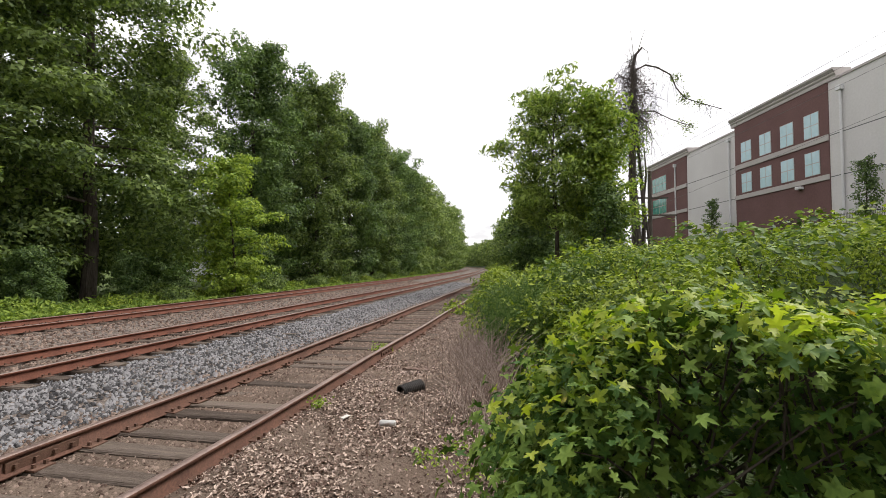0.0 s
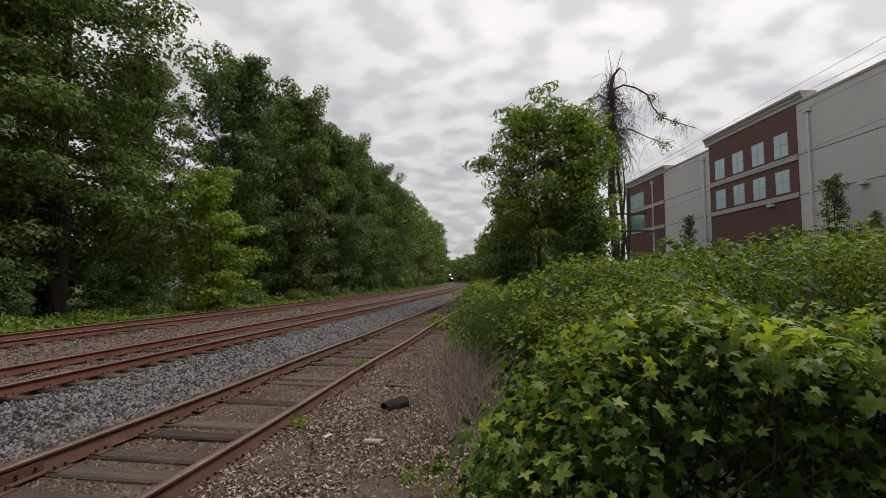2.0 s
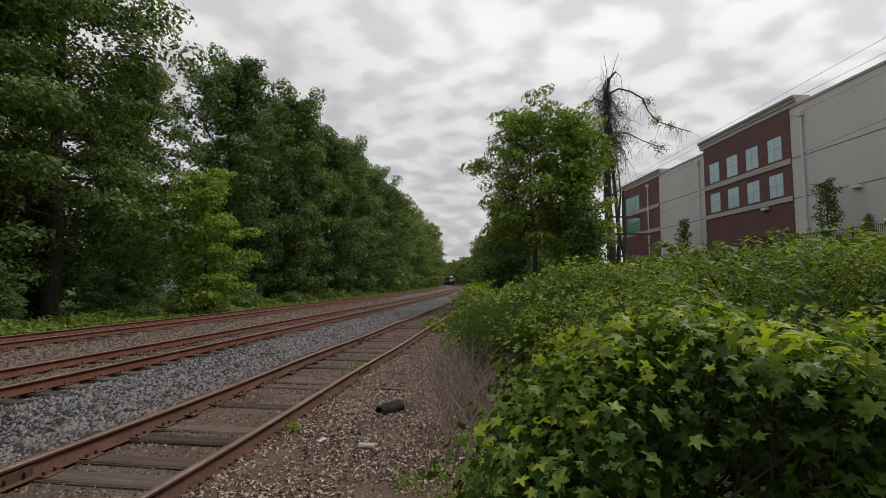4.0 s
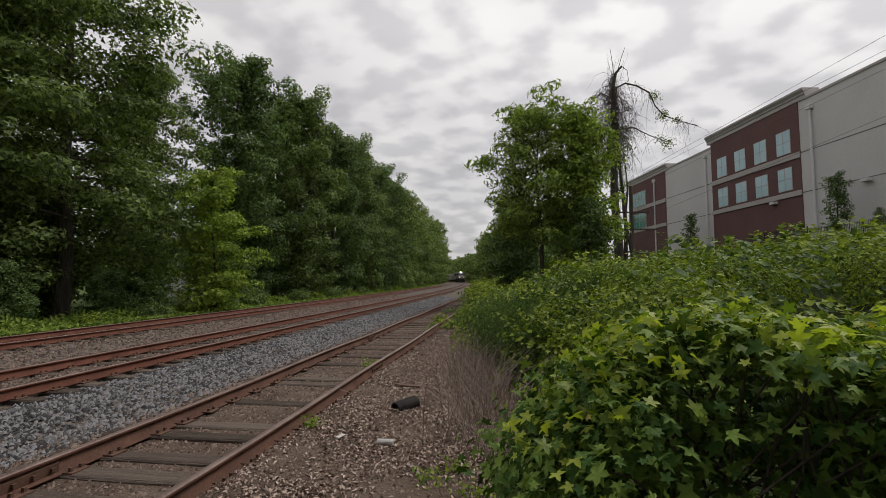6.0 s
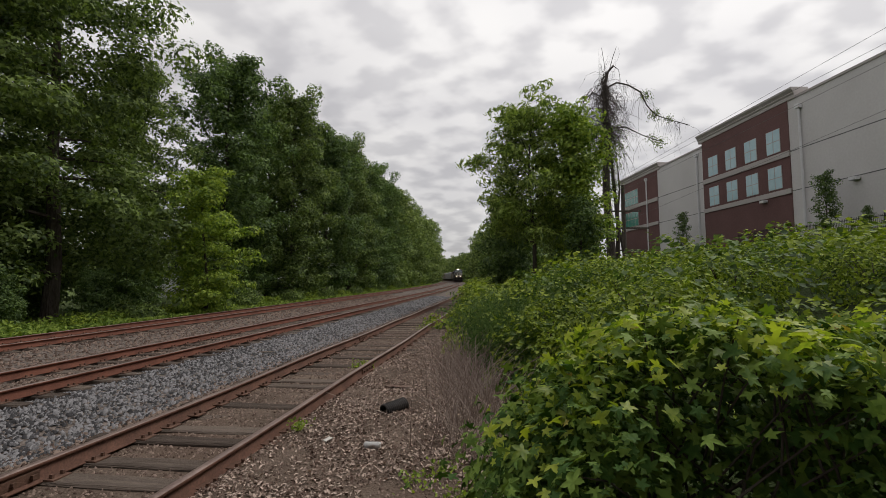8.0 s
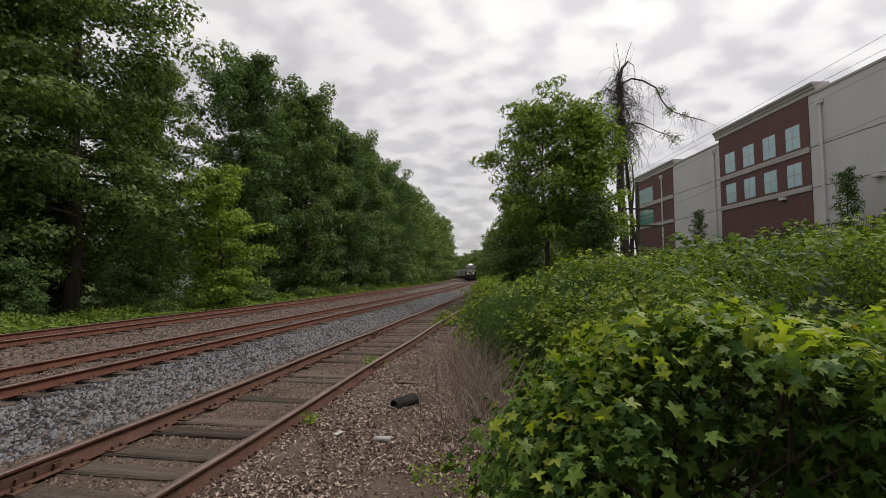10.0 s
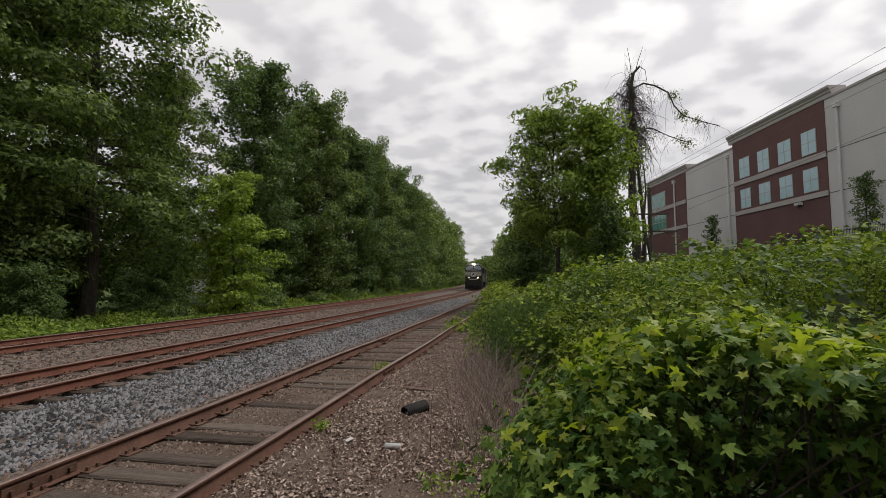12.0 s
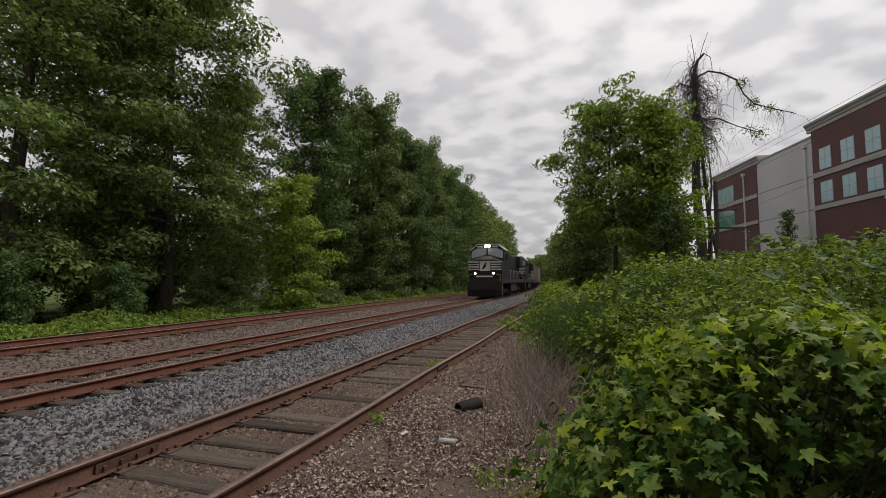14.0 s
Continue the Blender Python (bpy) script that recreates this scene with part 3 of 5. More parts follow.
def railway_track(off, y0, y1, tie_to, mat, label, lift, rng, spacing=0.54, worn=0.0, known=()):
    track = new("railway_track")
    tagged(track, label, "railway track", group="tracks", kind="structure")
    for side in (-0.753, 0.753):
        rail(off + side, y0, y1, mat, track, worn)
    timbers = [tie_mesh("tie", rng) for _ in range(5)]
    plate_bm = boxed(-0.17, 0.17, -0.09, 0.09, -0.006, 0.012, bevel=0.004)
    for sx in (-0.11, 0.11):
        for sy in (-0.05, 0.05):
            box(plate_bm, sx - 0.014, sx + 0.014, sy - 0.012, sy + 0.012, 0.010, 0.045)
    plate = bpy.data.meshes.new("tie_plate")
    plate_bm.to_mesh(plate); plate_bm.free()
    plate.materials.append(MAT["plate"])
    places, y = [], y0 + 0.2
    while y < tie_to:
        if not known or y < known[0][0] - 0.35 or y > known[-1][0] + 0.35:
            places.append((y, rng.uniform(-0.026 if worn else -0.008, 0.008)))
        y += spacing * (rng.uniform(0.8, 1.32) if worn else rng.uniform(0.9, 1.1))
    for n, (y, sunk) in enumerate(sorted(places + list(known))):
        x, yy, h = line(y, off)
        ob = new("tie", timbers[n % 5])
        ob.parent = track
        dx = rng.uniform(-0.06, 0.06)
        ob.matrix_basis = pose(x + dx, yy, lift + sunk, 0, 0, h + rng.uniform(-1.6, 1.6) * (1 if worn else 0.4))
        if y < 16:
            for side in (-0.753, 0.753):
                px, py, ph = line(y, off + side)
                pl = new("tie_plate", plate)
                pl.parent = track
                pl.matrix_basis = pose(px, py, lift + 0.004, 0, 0, ph)
    return track


_rng = np.random.default_rng(4)
spur = railway_track(SPUR, -6, 330, 62, MAT["rail"], "disused siding with dull brown rails on grey weathered ties", 0.010, _rng, 0.56, 1.0, ((4.3, -0.01), (4.8, 0.0), (5.29, 0.004), (5.70, 0.0), (6.30, 0.004), (6.68, -0.006), (7.15, -0.026), (7.65, 0.0), (8.2, -0.026), (8.8, 0.0), (9.2, 0.0), (9.85, -0.024), (10.53, 0.002), (11.0, -0.024), (11.46, 0.0), (12.0, -0.02), (12.58, 0.0)))
near_main = railway_track(NEAR_MAIN, -6, 700, 66, MAT["rail_main"], "main line track with rusty red rails in ballast", 0.0, _rng, 0.53)
far_main = railway_track(FAR_MAIN, -6, 700, 60, MAT["rail_main"], "second main line track with rusty red rails beside grass", 0.0, _rng, 0.53)


def joint_bar(y, off, parent):
    x, yy, h = line(y, off)
    bm = bmesh.new()
    for s in (-1, 1):
        box(bm, s * 0.022 - 0.012, s * 0.022 + 0.012, -0.31, 0.31, 0.035, 0.122, bevel=0.006)
        for k in range(4):
            box(bm, s * 0.045 - 0.014, s * 0.045 + 0.014, -0.24 + k * 0.16 - 0.016, -0.24 + k * 0.16 + 0.016, 0.062, 0.094)
    ob = part("joint_bar", bm, MAT["plate"], parent, "bolted rusty rail joint")
    ob.matrix_basis = pose(x, yy, 0, 0, 0, h)


for _y, _s in ((9.9, 0.753), (14.3, -0.753), (4.9, -0.753), (23.0, 0.753)):
    joint_bar(_y, SPUR + _s, spur)

# ---- stones, litter and other loose ground cover ----


def stone_field(name, count, o_range, y_range, size, mat, rng, label, power=1.6, sink=0.35):
    """Broken angular stones lying on the ground between two offsets of the line."""
    octa_v = np.array([(0.5, 0, 0.05), (-0.5, 0.05, 0), (0.05, 0.48, 0), (0, -0.5, 0.06), (0.08, 0.05, 0.42), (-0.2, -0.1, 0.36)])
    octa_v[:4, 2] -= 0.18
    octa_f = np.array([(0, 2, 4), (2, 1, 5), (2, 5, 4), (1, 3, 5), (3, 0, 4), (3, 4, 5)])
    tv, tf = octa_v, octa_f
    u = rng.uniform(0, 1, count)
    ys = y_range[0] + (y_range[1] - y_range[0]) * u ** power
    os_ = rng.uniform(*o_range, count)
    s = 0.179 - 0.00072 * ys
    n = np.sqrt(1 + s * s)
    x = -8.4 + 0.179 * ys - 0.00036 * ys * ys + os_ / n
    y = ys - os_ * s / n
    sz = rng.uniform(*size, count) * (1 + 0.012 * ys)
    z = ground_z(x, y) + sz * (0.5 - sink)
    sc = sz[:, None] * rng.uniform(0.65, 1.25, (count, 3))
    a = rng.uniform(0, 2 * np.pi, count); b = rng.uniform(-0.6, 0.6, count)
    v = tv[None] * sc[:, None, :] + rng.normal(0, 0.06, (count, len(tv), 3)) * sz[:, None, None]
    ca, sa, cb, sb = [q[:, None] for q in (np.cos(a), np.sin(a), np.cos(b), np.sin(b))]
    vx, vy, vz = v[..., 0], v[..., 1], v[..., 2]
    vy, vz = vy * cb - vz * sb, vy * sb + vz * cb
    vx, vy = vx * ca - vy * sa, vx * sa + vy * ca
    v = np.stack([vx + x[:, None], vy + y[:, None], vz + z[:, None]], -1).reshape(-1, 3)
    f = (tf[None] + (np.arange(count) * len(tv))[:, None, None]).reshape(-1, 3)
    return tagged(arrays(name, v, f, mat), label, "ballast", kind="stuff")


stone_field("ballast_stones", 34000, (0.95, 3.25), (2, 46), (0.038, 0.076), MAT["stone"], _rng, "fresh grey crushed stone ballast beside the main track", 1.5)
stone_field("ballast_stones", 9000, (-0.7, 0.7), (4, 40), (0.04, 0.075), MAT["stone_brown"], _rng, "rust-stained ballast stones between the main rails")
stone_field("ballast_stones", 11000, (-4.5, -0.95), (5, 50), (0.045, 0.08), MAT["stone_brown"], _rng, "brown ballast stones between the two main tracks")
stone_field("ballast_stones", 6000, (2.9, 3.95), (2, 40), (0.03, 0.07), MAT["stone_brown"], _rng, "dirty brown ballast along the siding", 1.5)
stone_field("ballast_stones", 13000, (4.0, 5.55), (1.5, 30), (0.018, 0.046), MAT["stone_brown"], _rng, "dirty gravel between the ties of the siding", 1.3, 0.45)
stone_field("gravel", 12000, (5.6, 8.3), (1.5, 18), (0.012, 0.04), MAT["stone_brown"], _rng, "small stones scattered on the dirt", 1.3, 0.4)


def litter(count, rng, y0=2.0, y1=16.0):
    """Dry curled leaf bits and chips on the dirt."""
    y = y0 + (y1 - y0) * rng.uniform(0, 1, count) ** 1.7
    o = rng.uniform(5.5, 9.2, count)
    s = 0.179 - 0.00072 * y
    x = -8.4 + 0.179 * y - 0.00036 * y * y + o / np.sqrt(1 + s * s)
    keep = (x < edge_of(y) + 0.5) & (hills(x * 3, y * 3, 1.4) + rng.normal(0, 0.45, count) > -0.15)
    x, y = x[keep], y[keep]
    p = np.stack([x, y, ground_z(x, y) + 0.012], 1)
    v, f = leaf_mesh(p, np.tile((0, 0, 1.0), (len(p), 1)), rng.uniform(0.014, 0.05, len(p)), (LEAF_TRI[0] * (0.75, 1.3, 1.6), LEAF_TRI[1]), rng, 0.55)
    return tagged(arrays("leaf_litter", v, f, MAT["litter"]), "dry tan leaf litter and chips on dirt", "leaf litter", kind="stuff")


litter(80000, _rng)
litter(9000, _rng, 2.0, -6.0)

# ---- storage building behind the bank ----
WX = 32.0           # the plane of its long wall
BASE = 3.6


def window(parent, y0, y1, z0, z1, glass, cols=2, rows=2, fw=0.07):
    w = part("window", boxed(WX - 0.10, WX + 0.06, y0, y1, z0, z1), MAT["trim"], parent, "white framed window with four panes")
    dy, dz = (y1 - y0) / cols, (z1 - z0) / rows
    for i in range(cols):
        for j in range(rows):
            part("pane", boxed(WX - 0.115, WX - 0.09, y0 + i * dy + fw * 0.6, y0 + (i + 1) * dy - fw * 0.6, z0 + j * dz + fw * 0.6, z0 + (j + 1) * dz - fw * 0.6), glass, w)
    return w


def cornice(parent, y0, y1, z, depth):
    bm = extrude_profile(bmesh.new(), [(0, 0), (-0.06, 0), (-0.06, 0.3), (-0.16, 0.42), (-0.16, 0.55), (-0.34, 0.76), (-0.34, 0.92), (depth, 0.92), (depth, 0.0)], 0, y1 - y0)
    bmesh.ops.transform(bm, matrix=Matrix.Translation((WX - 0.06, y0, z)) @ Matrix(((0, 1, 0, 0), (1, 0, 0, 0), (0, 0, 1, 0), (0, 0, 0, 1))), verts=bm.verts)
    bmesh.ops.recalc_face_normals(bm, faces=bm.faces)
    return part("cornice", bm, MAT["trim"], parent, "stepped pale cornice")


def storage_building():
    b = new("storage_building")
    tagged(b, "grey panel storage building with red masonry bays and pale cornices", "building")
    part("wall", boxed(WX, WX + 30, -30, 38.78, BASE, 17.05), MAT["grey_wall"], b)
    part("wall", boxed(WX, WX + 30, 51.4, 61.85, BASE, 16.55), MAT["grey_wall"], b)
    part("red_bay", boxed(WX - 0.06, WX + 30, 38.78, 51.4, BASE, 17.12), MAT["red_wall"], b, "dark red masonry bay")
    part("red_bay", boxed(WX - 0.06, WX + 30, 61.85, 73.0, BASE, 16.45), MAT["red_wall"], b, "dark red masonry corner bay")
    cornice(b, 37.85, 52.0, 17.1, 1.2)
    cornice(b, 61.1, 73.6, 16.43, 1.2)
    for y0, y1 in ((38.78, 51.4), (61.85, 73.0)):
        for z0, z1 in ((12.16, 12.68), (8.86, 9.32)):
            part("band", boxed(WX - 0.16, WX - 0.058, y0, y1, z0, z1, bevel=0.02), MAT["trim"], b, "pale stone band")
    for y0, y1, top in ((-30, 38.76, 17.05), (51.42, 61.83, 16.56)):
        part("coping", boxed(WX - 0.08, WX + 0.5, y0, y1, top, top + 0.2), MAT["trim"], b)
        for z in (9.02, 12.52):
            part("seam", boxed(WX - 0.012, WX + 0.01, y0, y1, z, z + 0.07), MAT["seam"], b, "dark panel joint")
    for z0, z1 in ((9.5, 11.6), (12.84, 15.0)):
        for y0 in (39.74, 42.7, 45.65, 48.63):
            window(b, y0, y0 + 1.68, z0, z1, MAT["glass_blue"])
    for z0, z1 in ((9.4, 11.7), (12.75, 15.0)):
        window(b, 67.7, 72.2, z0, z1, MAT["glass_green"], 4, 2)
    for y, top in ((37.45, 15.95), (52.4, 15.7), (64.85, 15.5)):
        bm = bmesh.new()
        tube(bm, [(WX - 0.16, y, BASE), (WX - 0.16, y, top)], 0.1, 8)
        box(bm, WX - 0.36, WX - 0.02, y - 0.24, y + 0.24, top, top + 0.4, bevel=0.03)
        part("downpipe", bm, MAT["steel_white"], b, "white rain pipe with hopper")
    for y, z in ((41.95, 8.5), (32.75, 8.72)):
        bm = boxed(WX - 0.46, WX, y - 0.3, y + 0.3, z, z + 0.26, bevel=0.05)
        part("wall_light", bm, MAT["steel_white"], b, "white wall light")
    part("roof", boxed(WX + 0.5, WX + 29.5, -29.5, 72.5, 15.9, 16.2), MAT["roof_dark"], b)
    return b


storage_building()


def metal_fence():
    f = new("metal_fence")
    tagged(f, "black metal picket fence along the top of the bank", "fence")
    x = 30.2
    post = bpy.data.meshes.new("post"); bm = boxed(-0.035, 0.035, -0.035, 0.035, 0, 1.5, bevel=0.006); bm.to_mesh(post); bm.free(); post.materials.append(MAT["black_metal"])
    picket = bpy.data.meshes.new("picket"); bm = boxed(-0.011, 0.011, -0.011, 0.011, 0.1, 1.42); bm.to_mesh(picket); bm.free(); picket.materials.append(MAT["black_metal"])
    y = 22.0
    while y < 42:
        z = float(ground_z(x, y))
        for k in range(18):
            yy = y + k * 0.132
            ob = new("post" if k == 0 else "picket", post if k == 0 else picket)
            ob.parent = f
            ob.location = (x, yy, z)
        for zz in (0.25, 1.28):
            part("rail", boxed(x - 0.018, x + 0.018, y + 0.03, y + 2.38, z + zz, z + zz + 0.04), MAT["black_metal"], f)
        y += 2.4
    return f


metal_fence()

# ---- trees ----


def tree(name, seed, height, radius, crown_from, leaves, leaf, mat, girth=0.3, limbs=14, clump=(0.7, 1.5), bark="bark", droop=0.0, template=LEAF_PLAIN, top=0.3, rise=(0.15, 1.1), uneven=0.3, flat=0.8, boughs=60, tufts=5, hang=0.0):
    """A broadleaf tree: a leaning trunk, boughs that leave it all round, and leaves on the skin of many tufts along the boughs."""
    rng = np.random.default_rng(seed)
    t = new(name)
    lean = rng.normal(0, 0.02, 2)
    zs = np.linspace(0, height * 0.9, 9)
    axis = lambda z: np.array((lean[0] * z + 0.12 * math.sin(z * 0.7), lean[1] * z + 0.12 * math.cos(z * 0.6) - 0.12, z))
    part("trunk", tube(bmesh.new(), [axis(z) for z in zs], [girth * (1 - 0.88 * i / 8) for i in range(9)], 9), MAT[bark], t)
    n = boughs
    h = (np.arange(n) + 0.5) / n
    z0 = crown_from + (height * 0.93 - crown_from) * h
    prof = np.where(h < top, 0.75 + 0.25 * h / top, np.sqrt(np.clip(1 - ((h - top) / (1.03 - top)) ** 2, 0.03, 1)))
    az = 2.39996 * np.arange(n) + rng.normal(0, 0.35, n)
    length = radius * prof * rng.uniform(0.98 - uneven, 1.06, n)
    up = rise[0] + (rise[1] - rise[0]) * h ** 2 + rng.normal(0, 0.08, n)
    start = np.stack([axis(z) for z in z0])
    way = np.stack([np.cos(az), np.sin(az), 0 * az], 1)

    def along(k, s):
        L = length[k]
        p = start[k] + way[k] * (L * s)[:, None]
        p[:, 2] += up[k] * L * s - droop * L * s * s
        return p

    for k in np.linspace(1, n - 2, limbs).astype(int):
        s = np.array([0.0, 0.3, 0.6, 0.9])
        pts = along(np.full(4, k), s)
        g = girth * 0.33 * (1 - 0.6 * h[k])
        part("limb", tube(bmesh.new(), [Vector(v) for v in pts], [g, g * 0.65, g * 0.4, g * 0.14], 5), MAT[bark], t)
    # tufts stand along each bough, to one side of it and the other
    bk = np.repeat(np.arange(n), tufts)
    bs = np.clip(np.tile(np.linspace(0.34, 1.0, tufts), n) + rng.normal(0, 0.05, n * tufts), 0.2, 1.04)
    size = rng.uniform(*clump, n * tufts) * (1.1 - 0.3 * bs) * (0.55 + 0.45 * np.minimum(1, length[bk] / (0.6 * radius)))
    across = np.stack([-way[bk, 1], way[bk, 0], 0 * bs], 1)
    centre = along(bk, bs) + across * (rng.choice((-1, 1), n * tufts) * rng.uniform(0.1, 0.75, n * tufts) * length[bk] * 0.33 * bs)[:, None] + rng.normal(0, 0.12, (n * tufts, 3)) * size[:, None]
    centre[:, 2] = np.maximum(centre[:, 2], 0.4 * size * flat)
    w = size ** 2
    k = rng.choice(n * tufts, leaves, p=w / w.sum())
    d = rng.normal(0, 1, (leaves, 3))
    d /= np.linalg.norm(d, axis=1, keepdims=True)
    d[:, 2] = np.where((d[:, 2] < -0.15) & (rng.uniform(0, 1, leaves) < 0.6), -d[:, 2], d[:, 2])
    skin = rng.uniform(0.3, 1, leaves) ** 0.45 * (1 + 0.22 * np.sin(5 * d[:, 0] + 3 * k) * np.sin(5 * d[:, 1] + 7 * k))
    p = centre[k] + d * (skin * size[k])[:, None] * (1, 1, flat)
    p[:, 2] = np.maximum(p[:, 2], 0.08)
    nrm = d * 0.85 + way[bk[k]] * 0.15 + np.array((0, 0, 0.4 - hang))
    v, f = leaf_mesh(p, nrm, leaf * rng.uniform(0.6, 1.3, leaves), template, rng, 0.42)
    arrays("crown", v, f, MAT[mat], t)
    return t


def place(t, x, y, turn=0.0, label="", category="tree", group=""):
    t.matrix_basis = pose(x, y, float(ground_z(x, y)) - 0.1, 0, 0, turn)
    return tagged(t, label, category, group)


def copy_at(t, x, y, turn, scale=1.0):
    c = copy_thing(t, pose(x, y, float(ground_z(x, y)) - 0.1, 0, 0, turn))
    c.scale = (scale, scale, scale * 1.0)
    return c


def left_edge(y, off):
    x, yy, _ = line(y, off)
    return x, yy


ROW = "tall dark green broadleaf tree in the row beside the tracks"
SHADE_TREES = []
LAYERED = "large dark green oak with layered drooping branches by the grass"
TREES = "trees beside the tracks"
big_a = place(tree("tree", 11, 26, 6.9, 2.0, 62000, 0.27, "leaf_oak", 0.42, 22, (1.0, 1.75), droop=0.22, template=LEAF_ONE, flat=0.6, boughs=62, tufts=7, uneven=0.3), -22.5, 18.5, 20, LAYERED, group=TREES)
big_b = place(tree("tree", 12, 27, 6.8, 2.2, 74000, 0.27, "leaf_oak", 0.4, 22, (1.0, 1.7), droop=0.18, template=LEAF_ONE, flat=0.6, boughs=64, tufts=7, uneven=0.3), -20.0, 25.2, 90, LAYERED, group=TREES)
row_a = place(tree("tree", 21, 22.6, 5.2, 0.6, 50000, 0.30, "leaf_deep", 0.32, 14, (0.85, 1.5), template=LEAF_ONE, flat=0.9, boughs=56, tufts=5, uneven=0.35), -18.0, 41.0, 0, ROW, group=TREES)
row_b = place(tree("tree", 22, 22, 4.8, 0.6, 46000, 0.30, "leaf_oak", 0.32, 14, (0.85, 1.5), template=LEAF_ONE, flat=0.9, boughs=54, tufts=5, uneven=0.35), *left_edge(47.5, -14.0), 70, ROW, group=TREES)
row_c = place(tree("tree", 23, 21, 5.0, 0.6, 46000, 0.31, "leaf_deep", 0.32, 14, (0.9, 1.6), template=LEAF_ONE, flat=0.9, boughs=54, tufts=5, uneven=0.35), *left_edge(55.5, -13.2), 140, ROW, group=TREES)
copy_at(row_b, -21.4, 33.0, 200, 0.8)
copy_at(big_a, -27.0, 28.5, 130, 1.0)
for _i, (_y, _o, _s) in enumerate(((51, -18.5, 1.03), (64, -12.9, 1.0), (72.5, -13.0, 1.0), (81.5, -12.6, 1.0))):
    copy_at((row_a, row_b, row_c)[_i % 3], *left_edge(_y, _o), 47 * _i, _s)
# added trees behind the front row, blocking sky light through its gaps
for _i, (_x, _y, _s) in enumerate(((-36, 14, 0.55), (-37, 37, 0.55), (-24.5, 55, 0.7), (-27.8, 45, 0.55), (-29.5, 36.5, 0.4), (-25, 62, 0.85))):
    SHADE_TREES.append((_x, _y, 40 * _i, _s))
# unseen trees added behind the camera to shade the near growth
SHADE_TREES += [(8.0, -7.5, 10, 0.75), (15.5, -4.5, 100, 0.75), (1.5, -9.5, 220, 0.8), (-4.5, -11.5, 300, 0.8)]
FAR = "distant green tree in the row beside the tracks"
mid_tree = place(tree("tree", 31, 21, 5.4, 0.4, 15500, 0.5, "leaf_far_hazy", 0.3, 8, (1.0, 1.8), template=LEAF_ONE, flat=0.9, boughs=46, tufts=4), *left_edge(91.5, -12.8), 0, FAR, group=TREES)
for _i, (_y, _o, _s) in enumerate(((102, -12.8, 1.0), (113, -12.6, 0.97), (125, -12.6, 1.02), (137, -12.8, 1.0), (150, -12.6, 1.0), (163, -12.4, 1.08), (177, -12.2, 1.18), (192, -12.2, 1.2))):
    copy_at(mid_tree, *left_edge(_y, _o), 47 * _i, _s)
for _x, _y, _t, _s in SHADE_TREES:
    copy_at(mid_tree, _x, _y, _t, _s)["label"] = "dark green tree added to block sky light"
far_tree = place(tree("tree", 32, 19, 6.2, 0.3, 8000, 0.75, "leaf_far_hazy", 0.3, 6, (1.2, 2.2), template=LEAF_ONE, flat=0.9, boughs=40, tufts=4), *left_edge(208, -12.4), 0, FAR, group=TREES)
for _i, _y in enumerate((224, 241, 259, 278, 298, 319, 341, 364, 388, 413, 440, 470, 500)):
    copy_at(far_tree, *left_edge(_y, -11.6), 61 * _i, 1.06)
# woods on the right of the bend, and those that close the view past it
for _i, (_y, _o, _s) in enumerate(((70, 10.5, 0.5), (84, 10.0, 0.55), (96, 10.5, 0.62), (108, 11.0, 0.66), (122, 11.5, 0.7), (138, 11.5, 0.82), (156, 10.5, 0.92), (174, 10, 0.98), (192, 10.5, 1.0), (212, 12, 0.98), (234, 14, 0.95), (96, 20, 0.8), (118, 22, 0.8), (78, 18.5, 0.62))):
    copy_at(far_tree, *left_edge(_y, _o), 83 * _i, _s)
wood_tree = place(tree("tree", 33, 18, 7.0, 0.0, 1700, 1.6, "leaf_far_hazy", 0.3, 5, (1.5, 2.8), template=LEAF_ONE, boughs=30, tufts=4), *left_edge(255, 15.5), 0, "distant green tree in the woods past the bend", group="distant woods")
for _i in range(48):
    _y = 264 + 13 * (_i % 24)
    _o = 16.0 if _i < 24 else 24.5
    copy_at(wood_tree, *left_edge(_y, _o + 1.2 * math.sin(_i * 2.3)), 83 * _i, 0.86 + 0.12 * math.sin(_i * 1.7))
for _i in range(20):
    copy_at(wood_tree, *left_edge(575 + 12 * (_i % 2), -66 + 7 * _i), 49 * _i, 1.15 + 0.12 * math.sin(_i * 1.9))

bright = place(tree("tree", 41, 8.6, 2.5, 0.3, 14000, 0.21, "leaf_bright", 0.11, 14, (0.5, 0.95), droop=0.1, uneven=0.45, flat=0.55, boughs=44, tufts=4, top=0.35), -12.9, 27.4, 0, "young bright green tree at the edge of the woods")

# right of the tracks
maple = place(tree("tree", 51, 11.9, 4.2, 2.7, 18000, 0.32, "leaf_feather", 0.16, 34, (0.6, 1.0), top=0.62, rise=(0.3, 0.9), uneven=0.5, template=LEAF_NARROW, flat=0.75, boughs=54, tufts=5, hang=0.25, droop=0.12), 6.8, 29.5, 0, "light green tree with open feathery crown on the bank")
maple2 = place(tree("tree", 52, 10.6, 2.4, 0.2, 17000, 0.24, "leaf_bright", 0.14, 14, (0.6, 1.0), rise=(0.4, 1.4), uneven=0.45, boughs=44, tufts=4, flat=0.8), 9.1, 28.0, 50, "bushy bright green tree on the bank")
# Added tree whose dark leaves form the shaded, vine-grown patch on maple2.
patch_tree = place(tree("tree", 54, 4.6, 1.3, 0.1, 5000, 0.17, "leaf_deep", 0.08, 8, (0.4, 0.7), boughs=30, tufts=3), 8.6, 25.9, 20, "small dark green tree added for the dark patch low on the bright one")
